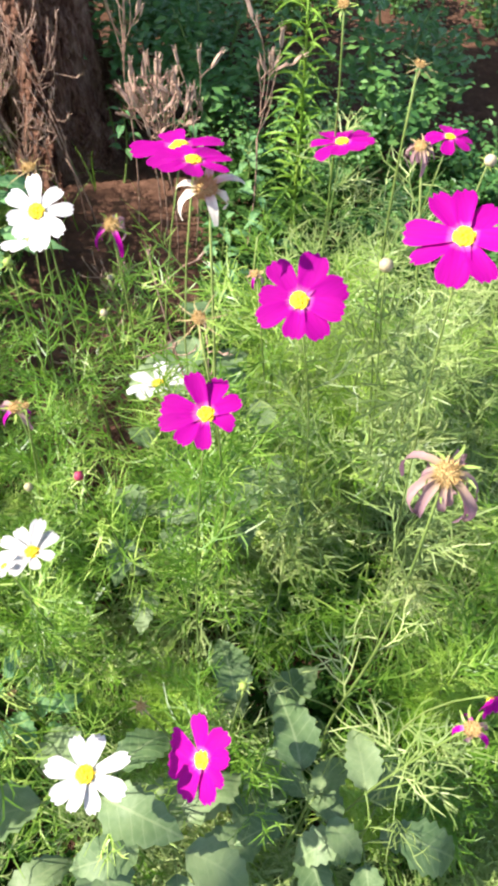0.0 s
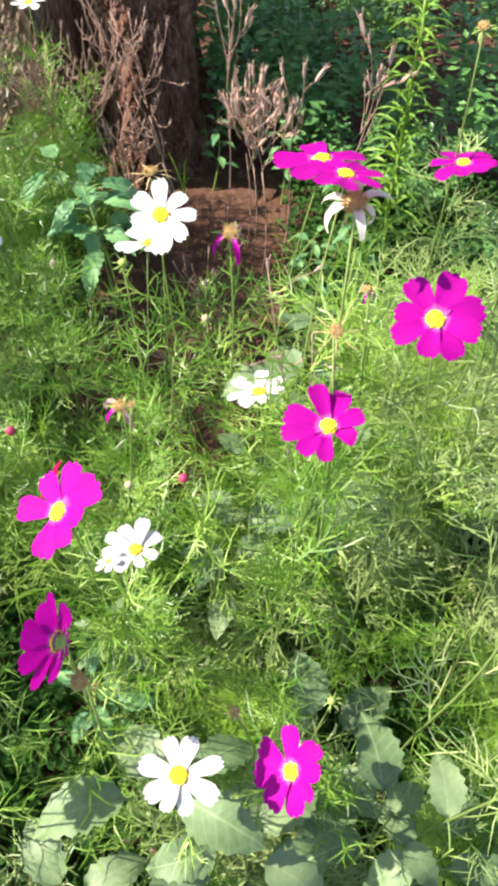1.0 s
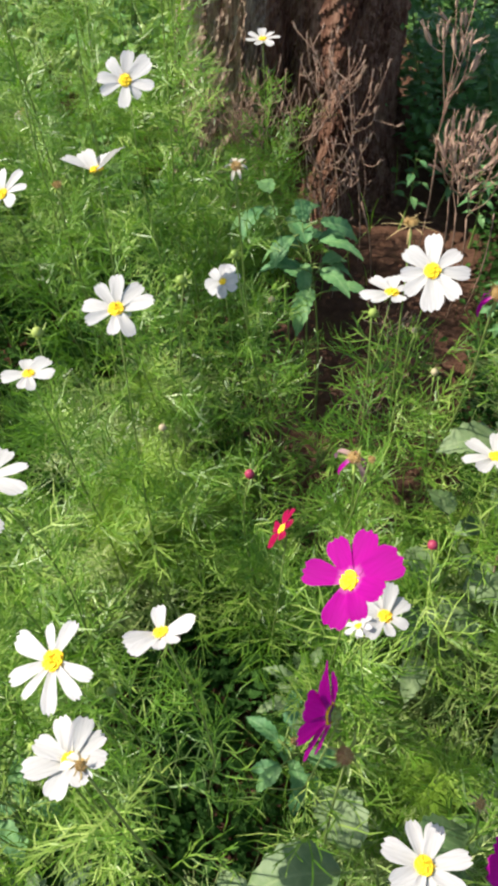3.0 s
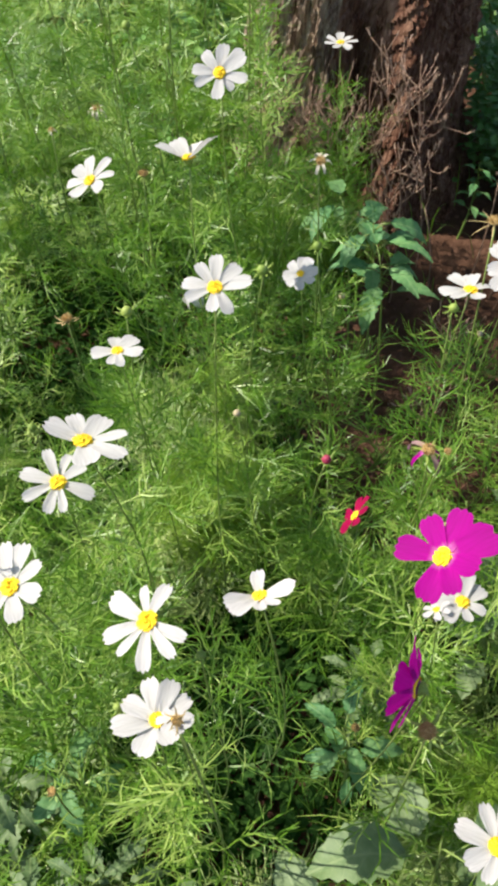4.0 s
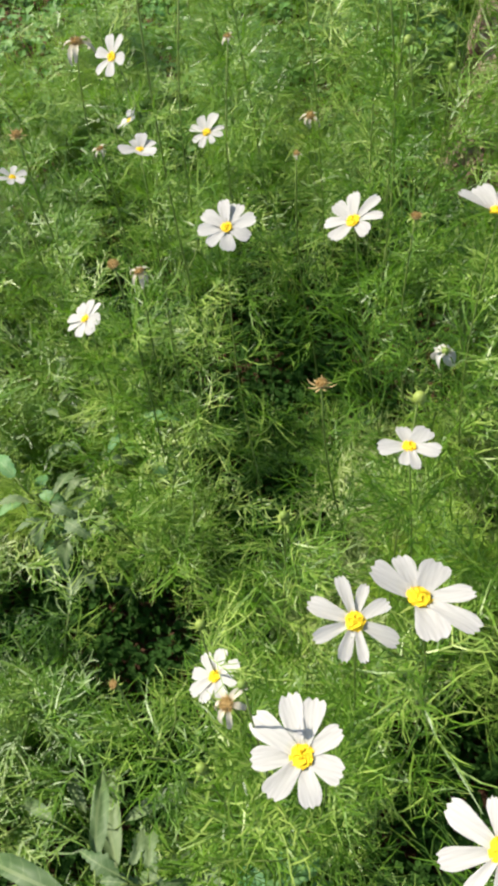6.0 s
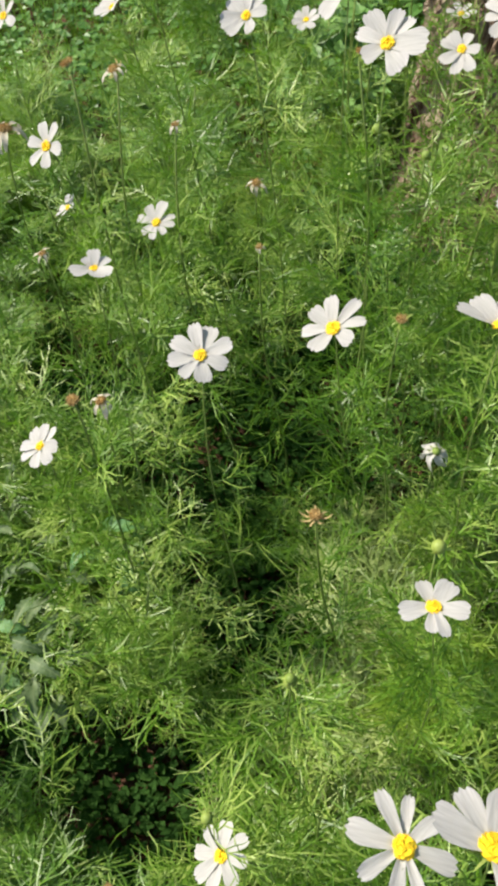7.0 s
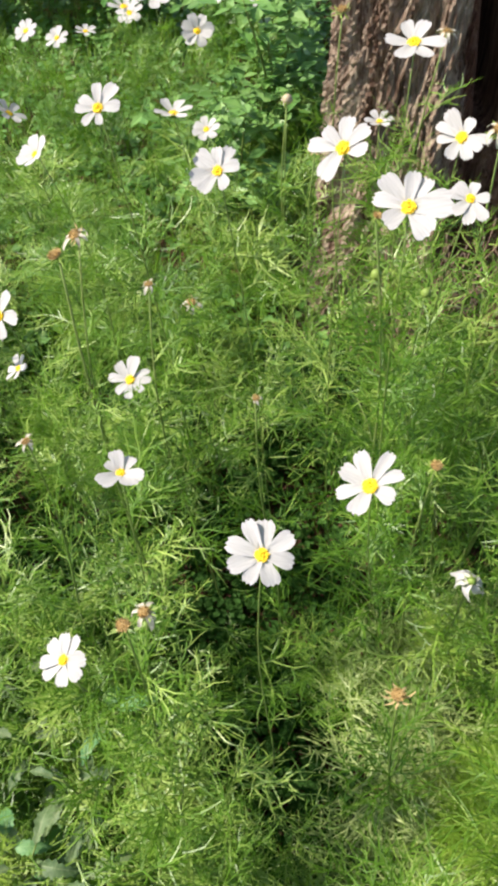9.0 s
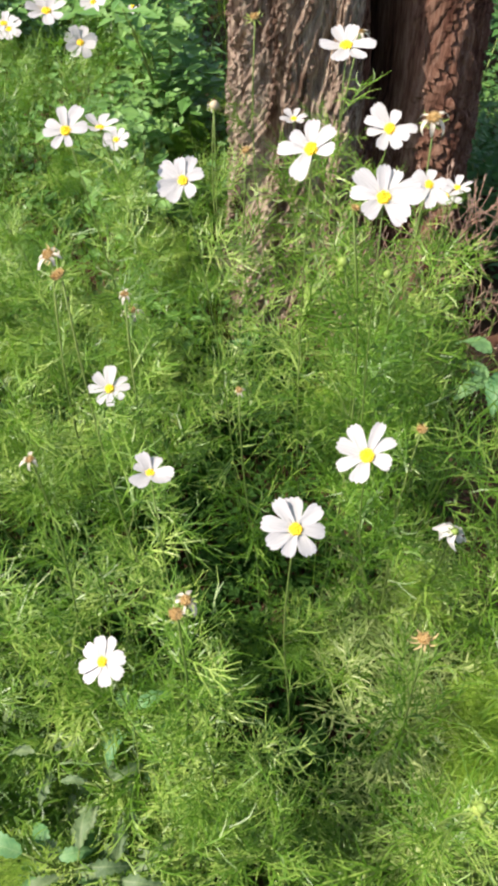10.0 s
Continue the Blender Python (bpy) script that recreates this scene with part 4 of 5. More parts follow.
bud(-0.799, 0.336, 0.568, 0.0116, "green")
bud(-0.256, 0.477, 0.572, 0.0106, "pale")
bud(-0.435, 0.204, 0.731, 0.0087, "green")
bud(-0.183, 0.451, 0.640, 0.0112, "red")
bud(-0.395, 0.511, 0.617, 0.0118, "red")
bud(-0.685, 0.240, 0.770, 0.0083, "green")
bud(-0.761, 0.471, 0.595, 0.0143, "green")
bud(-0.505, 0.159, 0.667, 0.0084, "green")
bud(-0.824, 1.030, 0.820, 0.0124, "green")
bud(-0.767, 1.036, 0.791, 0.0113, "green")

for grow, values in queue:
    grow(*values)


# ---- feathery cosmos plants that fill the bed ----
def bush_variant(seed, tall, spread, fronds, mat, shoot=False, fine=1.0, shapes=None):
    r = random.Random(seed)
    plant = thing("cosmos_foliage_plant", "feathery green cosmos plant without flowers" if not shoot else "upright light green cosmos shoot", "plant", "leafy cosmos")
    fs = FrondSoup()
    stems = []
    for k in range(1 if shoot else 5):
        s = Soup()
        a = k * 1.257 + r.uniform(-0.3, 0.3)
        out = 0.0 if shoot else spread * r.uniform(0.25, 0.8)
        top = Vector((out * math.cos(a), out * math.sin(a), tall * r.uniform(0.72, 1.0)))
        pts = arc(Vector((0, 0, -0.012)), top, Vector((r.uniform(-0.02, 0.02), r.uniform(-0.02, 0.02), 0.02)), 7)
        tube(s, pts, [0.0026 - 0.0002 * j for j in range(7)], 5)
        stems.append(pts)
        part("stem", s.mesh("stem", M_STEM, True), plant)
    for k in range(fronds):
        pts = stems[k % len(stems)]
        t = 1 - (r.random() ** 1.6) * 0.80 if not shoot else 1 - r.random() * 0.75
        i = min(int(t * 6), 5)
        p = pts[i].lerp(pts[i + 1], t * 6 - i)
        a = r.uniform(0, 2 * math.pi)
        up = r.uniform(-0.1, 0.9) if not shoot else r.uniform(0.6, 1.8)
        long = r.uniform(0.055, 0.120) if not shoot else r.uniform(0.04, 0.08)
        fs.add(p, Vector((math.cos(a), math.sin(a), up)), long * fine, r, shapes)
    tagged(part("foliage", fs.mesh("foliage", mat), plant), kind="stuff")
    return plant


GAPS = []


def gap(x, y, a, b):
    GAPS.append((x, y, a, b))


# openings in the foliage where the shaded ground shows
gap(-0.90, 0.68, 0.17, 0.165)
gap(-0.47, 0.40, 0.11, 0.13)
gap(-0.45, 0.24, 0.10, 0.09)
gap(-0.91, 1.50, 0.11, 0.16)
gap(-0.95, 1.09, 0.13, 0.13)
gap(-1.10, 0.97, 0.11, 0.10)
gap(0.09, 0.36, 0.13, 0.10)
gap(-0.57, 0.45, 0.12, 0.09)
gap(-0.40, 0.15, 0.13, 0.10)
gap(-0.92, 0.25, 0.14, 0.10)
gap(-0.36, 0.43, 0.10, 0.09)
gap(-1.00, 0.42, 0.14, 0.09)
gap(-1.21, 1.17, 0.11, 0.09)
gap(-1.07, 1.27, 0.10, 0.09)
gap(-1.40, 1.08, 0.11, 0.10)
gap(-1.30, 1.38, 0.11, 0.10)


# places where the foliage stays low: x, y, reach, share of the height
LOW = [(-0.96, 0.52, 0.14, 0.5), (-0.68, 0.08, 0.20, 0.5), (-0.30, 0.70, 0.16, 0.6), (-0.88, 1.45, 0.19, 0.30), (-0.93, 0.40, 0.10, 0.75), (-1.29, 0.66, 0.10, 0.75), (-1.12, 0.80, 0.08, 1.15), (-1.06, 0.36, 0.13, 0.40), (-0.60, 0.85, 0.16, 0.92), (-1.42, 0.40, 0.13, 1.3), (-1.10, 1.15, 0.16, 0.85), (-0.93, 1.30, 0.13, 0.60), (-1.22, 1.06, 0.14, 0.72), (-1.04, 0.93, 0.11, 0.8), (-0.84, 0.90, 0.12, 1.12), (-1.02, 1.32, 0.10, 0.65), (-1.20, 1.66, 0.18, 0.65), (-1.34, 1.27, 0.14, 0.75), (-1.13, 1.43, 0.12, 0.70), (-1.22, 0.52, 0.13, 0.50)]


def canopy(x, y):
    """How tall the bed's foliage stands at a place; 0 where soil or gaps lie open."""
    tall = 0.49 + 0.15 * noise.noise(Vector((x * 3.7, y * 3.7, 4)))
    if y < 0.30:
        tall -= 0.55 * (0.30 - max(y, 0.0))
    tall += 0.17 * math.exp(-((x + 0.76) / 0.15) ** 2 - ((y - 1.16) / 0.24) ** 2)
    tall += 0.20 * math.exp(-((x - 0.20) / 0.22) ** 2 - ((y - 0.76) / 0.20) ** 2)
    for lx, ly, size, low in LOW:
        tall *= 1 - (1 - low) * math.exp(-((x - lx) ** 2 + (y - ly) ** 2) / size ** 2)
    if -0.48 < x < -0.14 and y > 0.44:
        tall *= 0.76
    if -0.42 < x < 0.22 and y < 0.27:
        tall *= 0.72
    # open soil in front of the trunk
    if -0.56 < x < -0.02 and 0.80 + 0.35 * abs(x + 0.28) < y < 2.05:
        return 0
    if x > -0.14 and y > (1.18 if x > 0.02 else 0.97):
        return 0
    if x < 0.1 and noise.noise(Vector((x * 5.3, y * 5.3, 9))) < -0.36:
        return 0
    for gx, gy, a, b in GAPS:
        if math.hypot((x - gx) / a, (y - gy) / b) < 1:
            return 0
    if inside_trunk(x, y) or (x > -0.93 and y > 1.62):
        return 0
    if x < -0.95 and y > 1.3:
        tall *= max(0.55, 1 - 0.5 * (y - 1.3))
    return tall


VARIANTS = [bush_variant(200 + k, 0.50, 0.15, 54, M_FEATHER, False, 0.88) for k in range(8)]
FINE = [bush_variant(240 + k, 0.50, 0.16, 66, M_FEATHER, False, 0.70, FRONDS + CURLED) for k in range(6)]
PALE = [bush_variant(220 + k, 0.50, 0.16, 60, M_BLEACHED, False, 0.74, CURLED) for k in range(4)]
SHOOTS = [bush_variant(300 + k, 0.57, 0.03, 44, M_SHOOT, True) for k in range(4)]
first_use = {}


def place(variant, m):
    if variant not in first_use:
        first_use[variant] = True
        variant.matrix_world = m
        return variant
    return copy_thing(variant, m)


def fill_bed():
    r = random.Random(77)
    step = 0.152
    j = 0
    y = -0.12
    while y < 2.65:
        x = -2.1 + (step / 2 if j % 2 else 0)
        while x < 0.62:
            px, py = x + r.uniform(-0.05, 0.05), y + r.uniform(-0.05, 0.05)
            tall = canopy(px, py)
            thick = (px > -0.10 and r.random() > 0.16) or (-1.45 < px < -1.0 and 0.5 < py < 1.0)
            if tall > 0 and (r.random() > (0.44 if px < -0.90 and py > 0.80 else 0.30 if px < -0.72 and py > 0.85 else 0.15) or thick) and not (py > 1.9 and r.random() < 0.35) and not (tall < 0.27 and r.random() < 0.5) and not (px < -1.7 and py < 0.6):
                s = tall / 0.50 * (r.uniform(0.88, 1.14) if thick else r.uniform(0.66, 1.14))
                m = Matrix.Translation((px, py, ground_height(px, py))) @ Matrix.Rotation(r.uniform(0, 6.28), 4, "Z") @ Matrix.Diagonal((1.05, 1.05, s, 1))
                pale = r.random() < (0.68 if px > -0.08 else 1.0 if -0.85 < px < -0.54 and 0.46 < py < 0.92 else 0.45 if px > -0.50 and py < 0.75 else 0.04)
                near = py < 0.85 and r.random() < 0.85
                place(PALE[r.randrange(4)] if pale else FINE[r.randrange(6)] if near else VARIANTS[r.randrange(8)], m)
                if r.random() < (0.60 if px < -0.72 and py > 0.85 else 0.34):
                    qx, qy = px + r.uniform(-0.06, 0.06), py + r.uniform(-0.06, 0.06)
                    if canopy(qx, qy) > 0:
                        place(SHOOTS[r.randrange(4)], Matrix.Translation((qx, qy, ground_height(qx, qy))) @ Matrix.Rotation(r.uniform(0, 6.28), 4, "Z") @ Matrix.Diagonal((1, 1, tall / 0.5 * r.uniform(0.9, 1.12), 1)))
            x += step
        y += step * 0.87
        j += 1


fill_bed()
# small plants on the rim of the deep gap
for k, (sx, sy) in enumerate(((-0.99, 0.56), (-0.90, 0.53), (-0.84, 0.87), (-0.96, 0.88))):
    place(FINE[k], Matrix.Translation((sx, sy, ground_height(sx, sy))) @ Matrix.Rotation(1.3 * k, 4, "Z") @ Matrix.Diagonal((0.72, 0.72, 0.68, 1)))
for k in range(9):
    sx, sy = -0.62 + 0.030 * math.cos(2.4 * k) * (1 + k % 3) * 0.6, 0.66 + 0.030 * math.sin(2.4 * k) * (1 + k % 3) * 0.8
    place(SHOOTS[k % 4], Matrix.Translation((sx, sy, ground_height(sx, sy))) @ Matrix.Rotation(1.9 * k, 4, "Z") @ Matrix.Diagonal((1, 1, 0.92 + 0.04 * (k % 4), 1)))


# ---- broad-leaved weeds ----
def leaf_mesh(name, mat, half, teeth, seed, lobed=0.0):
    """A toothed leaf of length 1 along +Y, folded along its midrib and arched."""
    r = random.Random(seed)
    n = 14
    verts, faces = [], []
    for i in range(n):
        t = i / (n - 1)
        w = half * 2.0 * t ** 0.55 * (1 - t) ** 0.85 if 0 < i < n - 1 else 0.012
        w *= 1 + lobed * math.sin(t * 11 + seed)
        w *= 1 + (teeth if i % 2 else -teeth)
        z = 0.18 * math.sin(math.pi * t * 0.9) - 0.16 * t * t
        for v in (-1, -0.5, 0, 0.5, 1):
            verts.append((w * v + 0.03 * math.sin(3 * t), t, z + abs(v) * 0.10 * (0.6 - t * 0.5) + 0.02 * math.sin(9 * t + 4 * v + seed)))
    for i in range(n - 1):
        faces += [(5 * i + k, 5 * i + k + 1, 5 * i + k + 6, 5 * i + k + 5) for k in range(4)]
    return mesh_of(name, verts, faces, mat, True)


BROADLEAF = [leaf_mesh("leaf", M_BROAD, 0.37, 0.10, 450 + k, 0.03) for k in range(5)]
POINTED = [leaf_mesh("leaf", M_TOOTHED, 0.26, 0.10, 440 + k, 0.06) for k in range(4)]
JAGGED = [leaf_mesh("leaf", M_BROAD, 0.20, 0.20, 460 + k, 0.22) for k in range(4)]
LANCE = [leaf_mesh("leaf", M_BROAD, 0.11, 0.02, 420 + k) for k in range(3)]


def weed(x, y, tall, leaves, size, seed, lance=False, pointed=False, jagged=False, low=0.30):
    r = random.Random(seed)
    base = Vector((x, y, ground_height(x, y) - 0.008))
    plant = thing("broadleaf_weed", "green weed with small pointed toothed leaves" if pointed else "grey-green broad-leaved weed with toothed leaves" if not lance else "weed with long lance-shaped green leaves", "weed", "weeds", Matrix.Translation(base))
    s = Soup()
    top = Vector((r.uniform(-0.04, 0.04), r.uniform(-0.04, 0.04), tall))
    pts = arc(Vector((0, 0, 0)), top, Vector((0.01, 0.01, 0)), 8)
    tube(s, pts, [0.0032 - 0.0003 * k for k in range(8)], 6)
    for k in range(leaves):
        t = low + (0.98 - low) * (k + 0.5) / leaves
        i = min(int(t * 7), 6)
        p = pts[i].lerp(pts[i + 1], t * 7 - i)
        a = k * 2.4 + r.uniform(-0.3, 0.3)
        d = Vector((math.cos(a), math.sin(a), 0))
        stalk_end = p + d * size * 0.35 + Vector((0, 0, size * 0.2))
        b = Soup()
        tube(b, arc(p, stalk_end, Vector((0, 0, 0.004)), 4), [0.0014] * 4, 4)
        part("leaf_stalk", b.mesh("leaf_stalk", M_STEM, True), plant)
        m = Matrix.Translation(stalk_end) @ Matrix.Rotation(a - math.pi / 2, 4, "Z") @ Matrix.Rotation(r.uniform(-0.55, 0.1), 4, "X") @ Matrix.Rotation(r.uniform(-0.3, 0.3), 4, "Y")
        part("leaf", r.choice(LANCE if lance else POINTED if pointed else JAGGED if jagged else BROADLEAF), plant, m @ Matrix.Scale(size * r.uniform(0.75, 1.15), 4))
    part("stem", s.mesh("stem", M_STEM, True), plant)


weed(-0.16, 0.14, 0.52, 6, 0.11, 1, low=0.6)
weed(0.03, 0.13, 0.44, 7, 0.078, 2, low=0.45)
weed(-0.08, 0.03, 0.38, 6, 0.074, 3)
weed(-0.27, 0.07, 0.48, 6, 0.09, 4, low=0.6)
weed(0.12, 0.12, 0.45, 7, 0.085, 5, low=0.5)
weed(-0.1, 0.11, 0.48, 6, 0.080, 33, low=0.55)
weed(-0.45, -0.02, 0.26, 7, 0.08, 6)
weed(-0.55, 0.07, 0.32, 18, 0.055, 7, jagged=True)
weed(-0.7, 0.08, 0.33, 19, 0.055, 8, jagged=True)
weed(-0.63, 0.01, 0.28, 18, 0.055, 9, jagged=True)
weed(-0.78, 0.13, 0.32, 20, 0.055, 31, jagged=True)
weed(-0.66, 0.16, 0.32, 12, 0.06, 38, pointed=True)
weed(-0.86, 0.06, 0.24, 7, 0.15, 10, lance=True)
weed(-0.74, 0.03, 0.22, 6, 0.13, 39, lance=True)
weed(-0.93, 0.12, 0.18, 6, 0.14, 11, lance=True)
weed(-0.45, 1.09, 0.50, 9, 0.075, 12, pointed=True, low=0.78)
weed(-0.41, 1.04, 0.47, 7, 0.075, 13, pointed=True, low=0.78)
weed(-0.49, 1.16, 0.48, 8, 0.080, 14, pointed=True, low=0.78)
weed(-1.27, 0.66, 0.3, 10, 0.05, 34, jagged=True)
weed(-1.16, 0.50, 0.30, 14, 0.06, 51, jagged=True)
weed(-1.26, 0.55, 0.30, 14, 0.06, 52, jagged=True)
weed(-1.2, 0.6, 0.3, 10, 0.05, 35, jagged=True)
weed(-1.32, 0.75, 0.28, 10, 0.05, 36, jagged=True)
weed(-0.33, 0.42, 0.34, 12, 0.055, 15, jagged=True)
weed(-0.30, 0.30, 0.36, 12, 0.055, 16, pointed=True)
weed(-0.14, 0.60, 0.40, 7, 0.065, 17)
weed(-1.14, 0.70, 0.30, 9, 0.06, 18, pointed=True)
weed(-0.10, 0.66, 0.44, 7, 0.06, 20)
weed(-1.25, 0.52, 0.28, 10, 0.06, 21, pointed=True)
weed(-0.24, 1.76, 0.20, 12, 0.04, 23, pointed=True)
weed(-0.32, 1.70, 0.22, 12, 0.04, 24, pointed=True)
weed(-0.14, 1.66, 0.20, 12, 0.04, 25, pointed=True)
weed(-0.02, 1.62, 0.20, 12, 0.045, 26, pointed=True)
weed(-0.16, 0.50, 0.44, 9, 0.07, 27)
weed(-0.08, 0.73, 0.54, 8, 0.080, 53, low=0.5)
weed(-0.02, 0.62, 0.48, 8, 0.080, 54, low=0.4)
weed(-0.02, 1.16, 0.22, 12, 0.045, 55, pointed=True)
weed(-0.09, 1.34, 0.20, 12, 0.045, 56, pointed=True)
weed(0.05, 1.40, 0.24, 12, 0.045, 57, pointed=True)
weed(0.02, 0.30, 0.30, 7, 0.10, 28)


# ---- tall narrow-leaved plant ----
def spike_plant(x, y, tall, seed):
    r = random.Random(seed)
    base = Vector((x, y, ground_height(x, y) - 0.01))
    plant = thing("leafy_spike_plant", "upright light green plant with narrow leaves all along its stem", "plant", "spike plants", Matrix.Translation(base))
    s = Soup()
    pts = arc(Vector((0, 0, 0)), Vector((0.012, -0.01, tall)), Vector((0.006, 0, 0)), 9)
    tube(s, pts, [0.0046 - 0.0003 * k for k in range(9)], 6)
    part("stem", s.mesh("stem", M_SHOOT, True), plant)
    for k in range(110):
        t = 0.18 + 0.80 * k / 110
        i = min(int(t * 8), 7)
        p = pts[i].lerp(pts[i + 1], t * 8 - i)
        a = k * 2.4
        long = (0.080 - 0.030 * t) * r.uniform(0.8, 1.2) + 0.008
        m = Matrix.Translation(p) @ Matrix.Rotation(a, 4, "Z") @ Matrix.Rotation(r.uniform(0.0, 0.26), 4, "X")
        part("leaf", LANCE_NARROW[k % 3], plant, m @ Matrix.Scale(long, 4))


LANCE_NARROW = [leaf_mesh("narrow_leaf", M_GRASS, 0.058, 0.0, 430 + k) for k in range(3)]
spike_plant(0.09, 1.42, 0.68, 1)


# ---- dried stalks in front of the trunk ----
def pod_mesh(seed):
    r = random.Random(seed)
    s = Soup()
    rings = [(0.03, 0.0), (0.08, 0.15), (0.11, 0.4), (0.10, 0.7), (0.07, 0.92), (0.02, 1.0)]
    verts = [Vector((rad * math.cos(k * math.pi / 4) * (1.15 if k % 2 else 0.85), rad * math.sin(k * math.pi / 4) * (1.15 if k % 2 else 0.85), z)) for rad, z in rings for k in range(8)]
    faces = [(8 * j + k, 8 * j + (k + 1) % 8, 8 * j + 8 + (k + 1) % 8, 8 * j + 8 + k) for j in range(5) for k in range(8)]
    s.add(verts, faces)
    for k in range(5):
        a = k * 1.2566 + r.random()
        d = Vector((math.cos(a), math.sin(a), 0))
        ribbon(s, [d * 0.12 + Vector((0, 0, 0.8)), d * 0.2 + Vector((0, 0, 1.05)), d * 0.3 + Vector((0, 0, 1.22))], [0.07, 0.05, 0.02], Vector((-d.y, d.x, 0)))
    return s.mesh("seed_pod", M_POD)


PODS = [pod_mesh(k) for k in range(3)]


def dried(x, y, tall, branches, pod, seed, lean=(0, 0), spread=0.5):
    r = random.Random(seed)
    base = Vector((x, y, ground_height(x, y) - 0.01))
    plant = thing("dried_weed", "dead straw-brown weed stalk with dry seed pods", "dry weed", "dried weeds", Matrix.Translation(base))
    s = Soup()
    fork = Vector((lean[0] * 0.6, lean[1] * 0.6, tall * 0.62))
    top = Vector((lean[0], lean[1], tall))
    tube(s, arc(Vector((0, 0, 0)), fork, Vector((0.01, 0, 0)), 6), [0.0017] * 6, 5)
    tips = []
    for k in range(branches):
        a = k * 2.4 + r.uniform(-0.4, 0.4)
        start = fork.lerp(top, r.uniform(0.0, 0.45))
        d = spread * tall * r.uniform(0.06, 0.22)
        end = top + Vector((d * math.cos(a), d * math.sin(a), r.uniform(-0.18, 0.03) * tall))
        pts = arc(start, end, Vector((r.uniform(-0.012, 0.012), r.uniform(-0.012, 0.012), r.uniform(-0.012, 0.004))), 6)
        b = Soup()
        tube(b, pts, [0.0014, 0.0013, 0.0012, 0.0011, 0.001, 0.0009], 4)
        for j in (2, 4) if pod < 0.03 else (4,):
            side = Vector((r.uniform(-1, 1), r.uniform(-1, 1), r.uniform(0.2, 1.1))).normalized() * (0.05 if pod < 0.03 else 0.03) * r.uniform(0.6, 1.3)
            twig = arc(pts[j], pts[j] + side, Vector((0, 0, r.uniform(-0.008, 0.008))), 4)
            tube(b, twig, [0.001, 0.0009, 0.0008, 0.0007], 4)
            tips.append((twig[-1], (twig[-1] - twig[-2]).normalized()))
        part("branch", b.mesh("branch", M_STRAW, True), plant)
        tips.append((pts[-1], (pts[-1] - pts[-2]).normalized()))
    part("stem", s.mesh("stem", M_STRAW, True), plant)
    for p, d in tips:
        size = pod * r.uniform(0.65, 1.2)
        part("seed_pod", r.choice(PODS), plant, Matrix.Translation(p - d * 0.003) @ turn_to((d + Vector((0, 0, 0.8))).normalized(), r.uniform(0, 6)) @ Matrix.Scale(size, 4))


dried(-0.20, 1.47, 0.44, 15, 0.034, 1, (0.01, 0), 0.75)
dried(-0.13, 1.46, 0.46, 4, 0.034, 2, (0.02, 0), 0.5)
dried(-0.02, 1.40, 0.60, 5, 0.032, 3, (0.06, 0), 0.25)
dried(-0.27, 1.54, 0.62, 8, 0.034, 4, (0.02, 0.03), 0.45)
dried(-0.40, 1.56, 0.50, 7, 0.016, 5, (-0.05, 0), 0.8)
dried(-0.46, 1.60, 0.54, 9, 0.015, 6, (-0.04, -0.03), 0.9)
dried(-0.52, 1.55, 0.46, 9, 0.014, 7, (-0.05, 0), 0.9)
dried(-0.60, 1.50, 0.46, 9, 0.012, 8, (-0.03, 0), 0.9)
dried(-0.36, 1.50, 0.40, 5, 0.017, 9, (-0.06, -0.02), 0.7)
dried(-0.44, 1.42, 0.30, 6, 0.014, 10, (-0.03, -0.02), 0.8)
dried(-0.68, 1.52, 0.50, 9, 0.011, 13, (0.0, 0), 0.9)
dried(-0.74, 1.48, 0.44, 8, 0.011, 14, (0.0, 0), 0.9)
dried(-0.30, 1.20, 0.24, 6, 0.016, 16, (0.02, 0.0), 1.0)
dried(-0.33, 0.98, 0.22, 5, 0.015, 18, (0.03, 0.0), 1.0)
for k in (3, 5, 7, 8):
    dried(-0.93 + 0.055 * k, 1.50 + 0.06 * math.sin(3 * k), 0.40 + 0.03 * (k % 4), 7, 0.012, 40 + k, (0.03 * math.sin(k), 0.0), 0.8)
for k in (1, 2):
    dried(-0.26 + 0.045 * k, 1.46 + 0.05 * math.sin(2 * k), 0.42 + 0.03 * (k % 3), 9, 0.031, 70 + k, (0.015 * math.sin(3 * k), 0.0), 0.55)
dried(-0.06, 0.62, 0.74, 3, 0.016, 15, (-0.03, 0.03), 0.3)


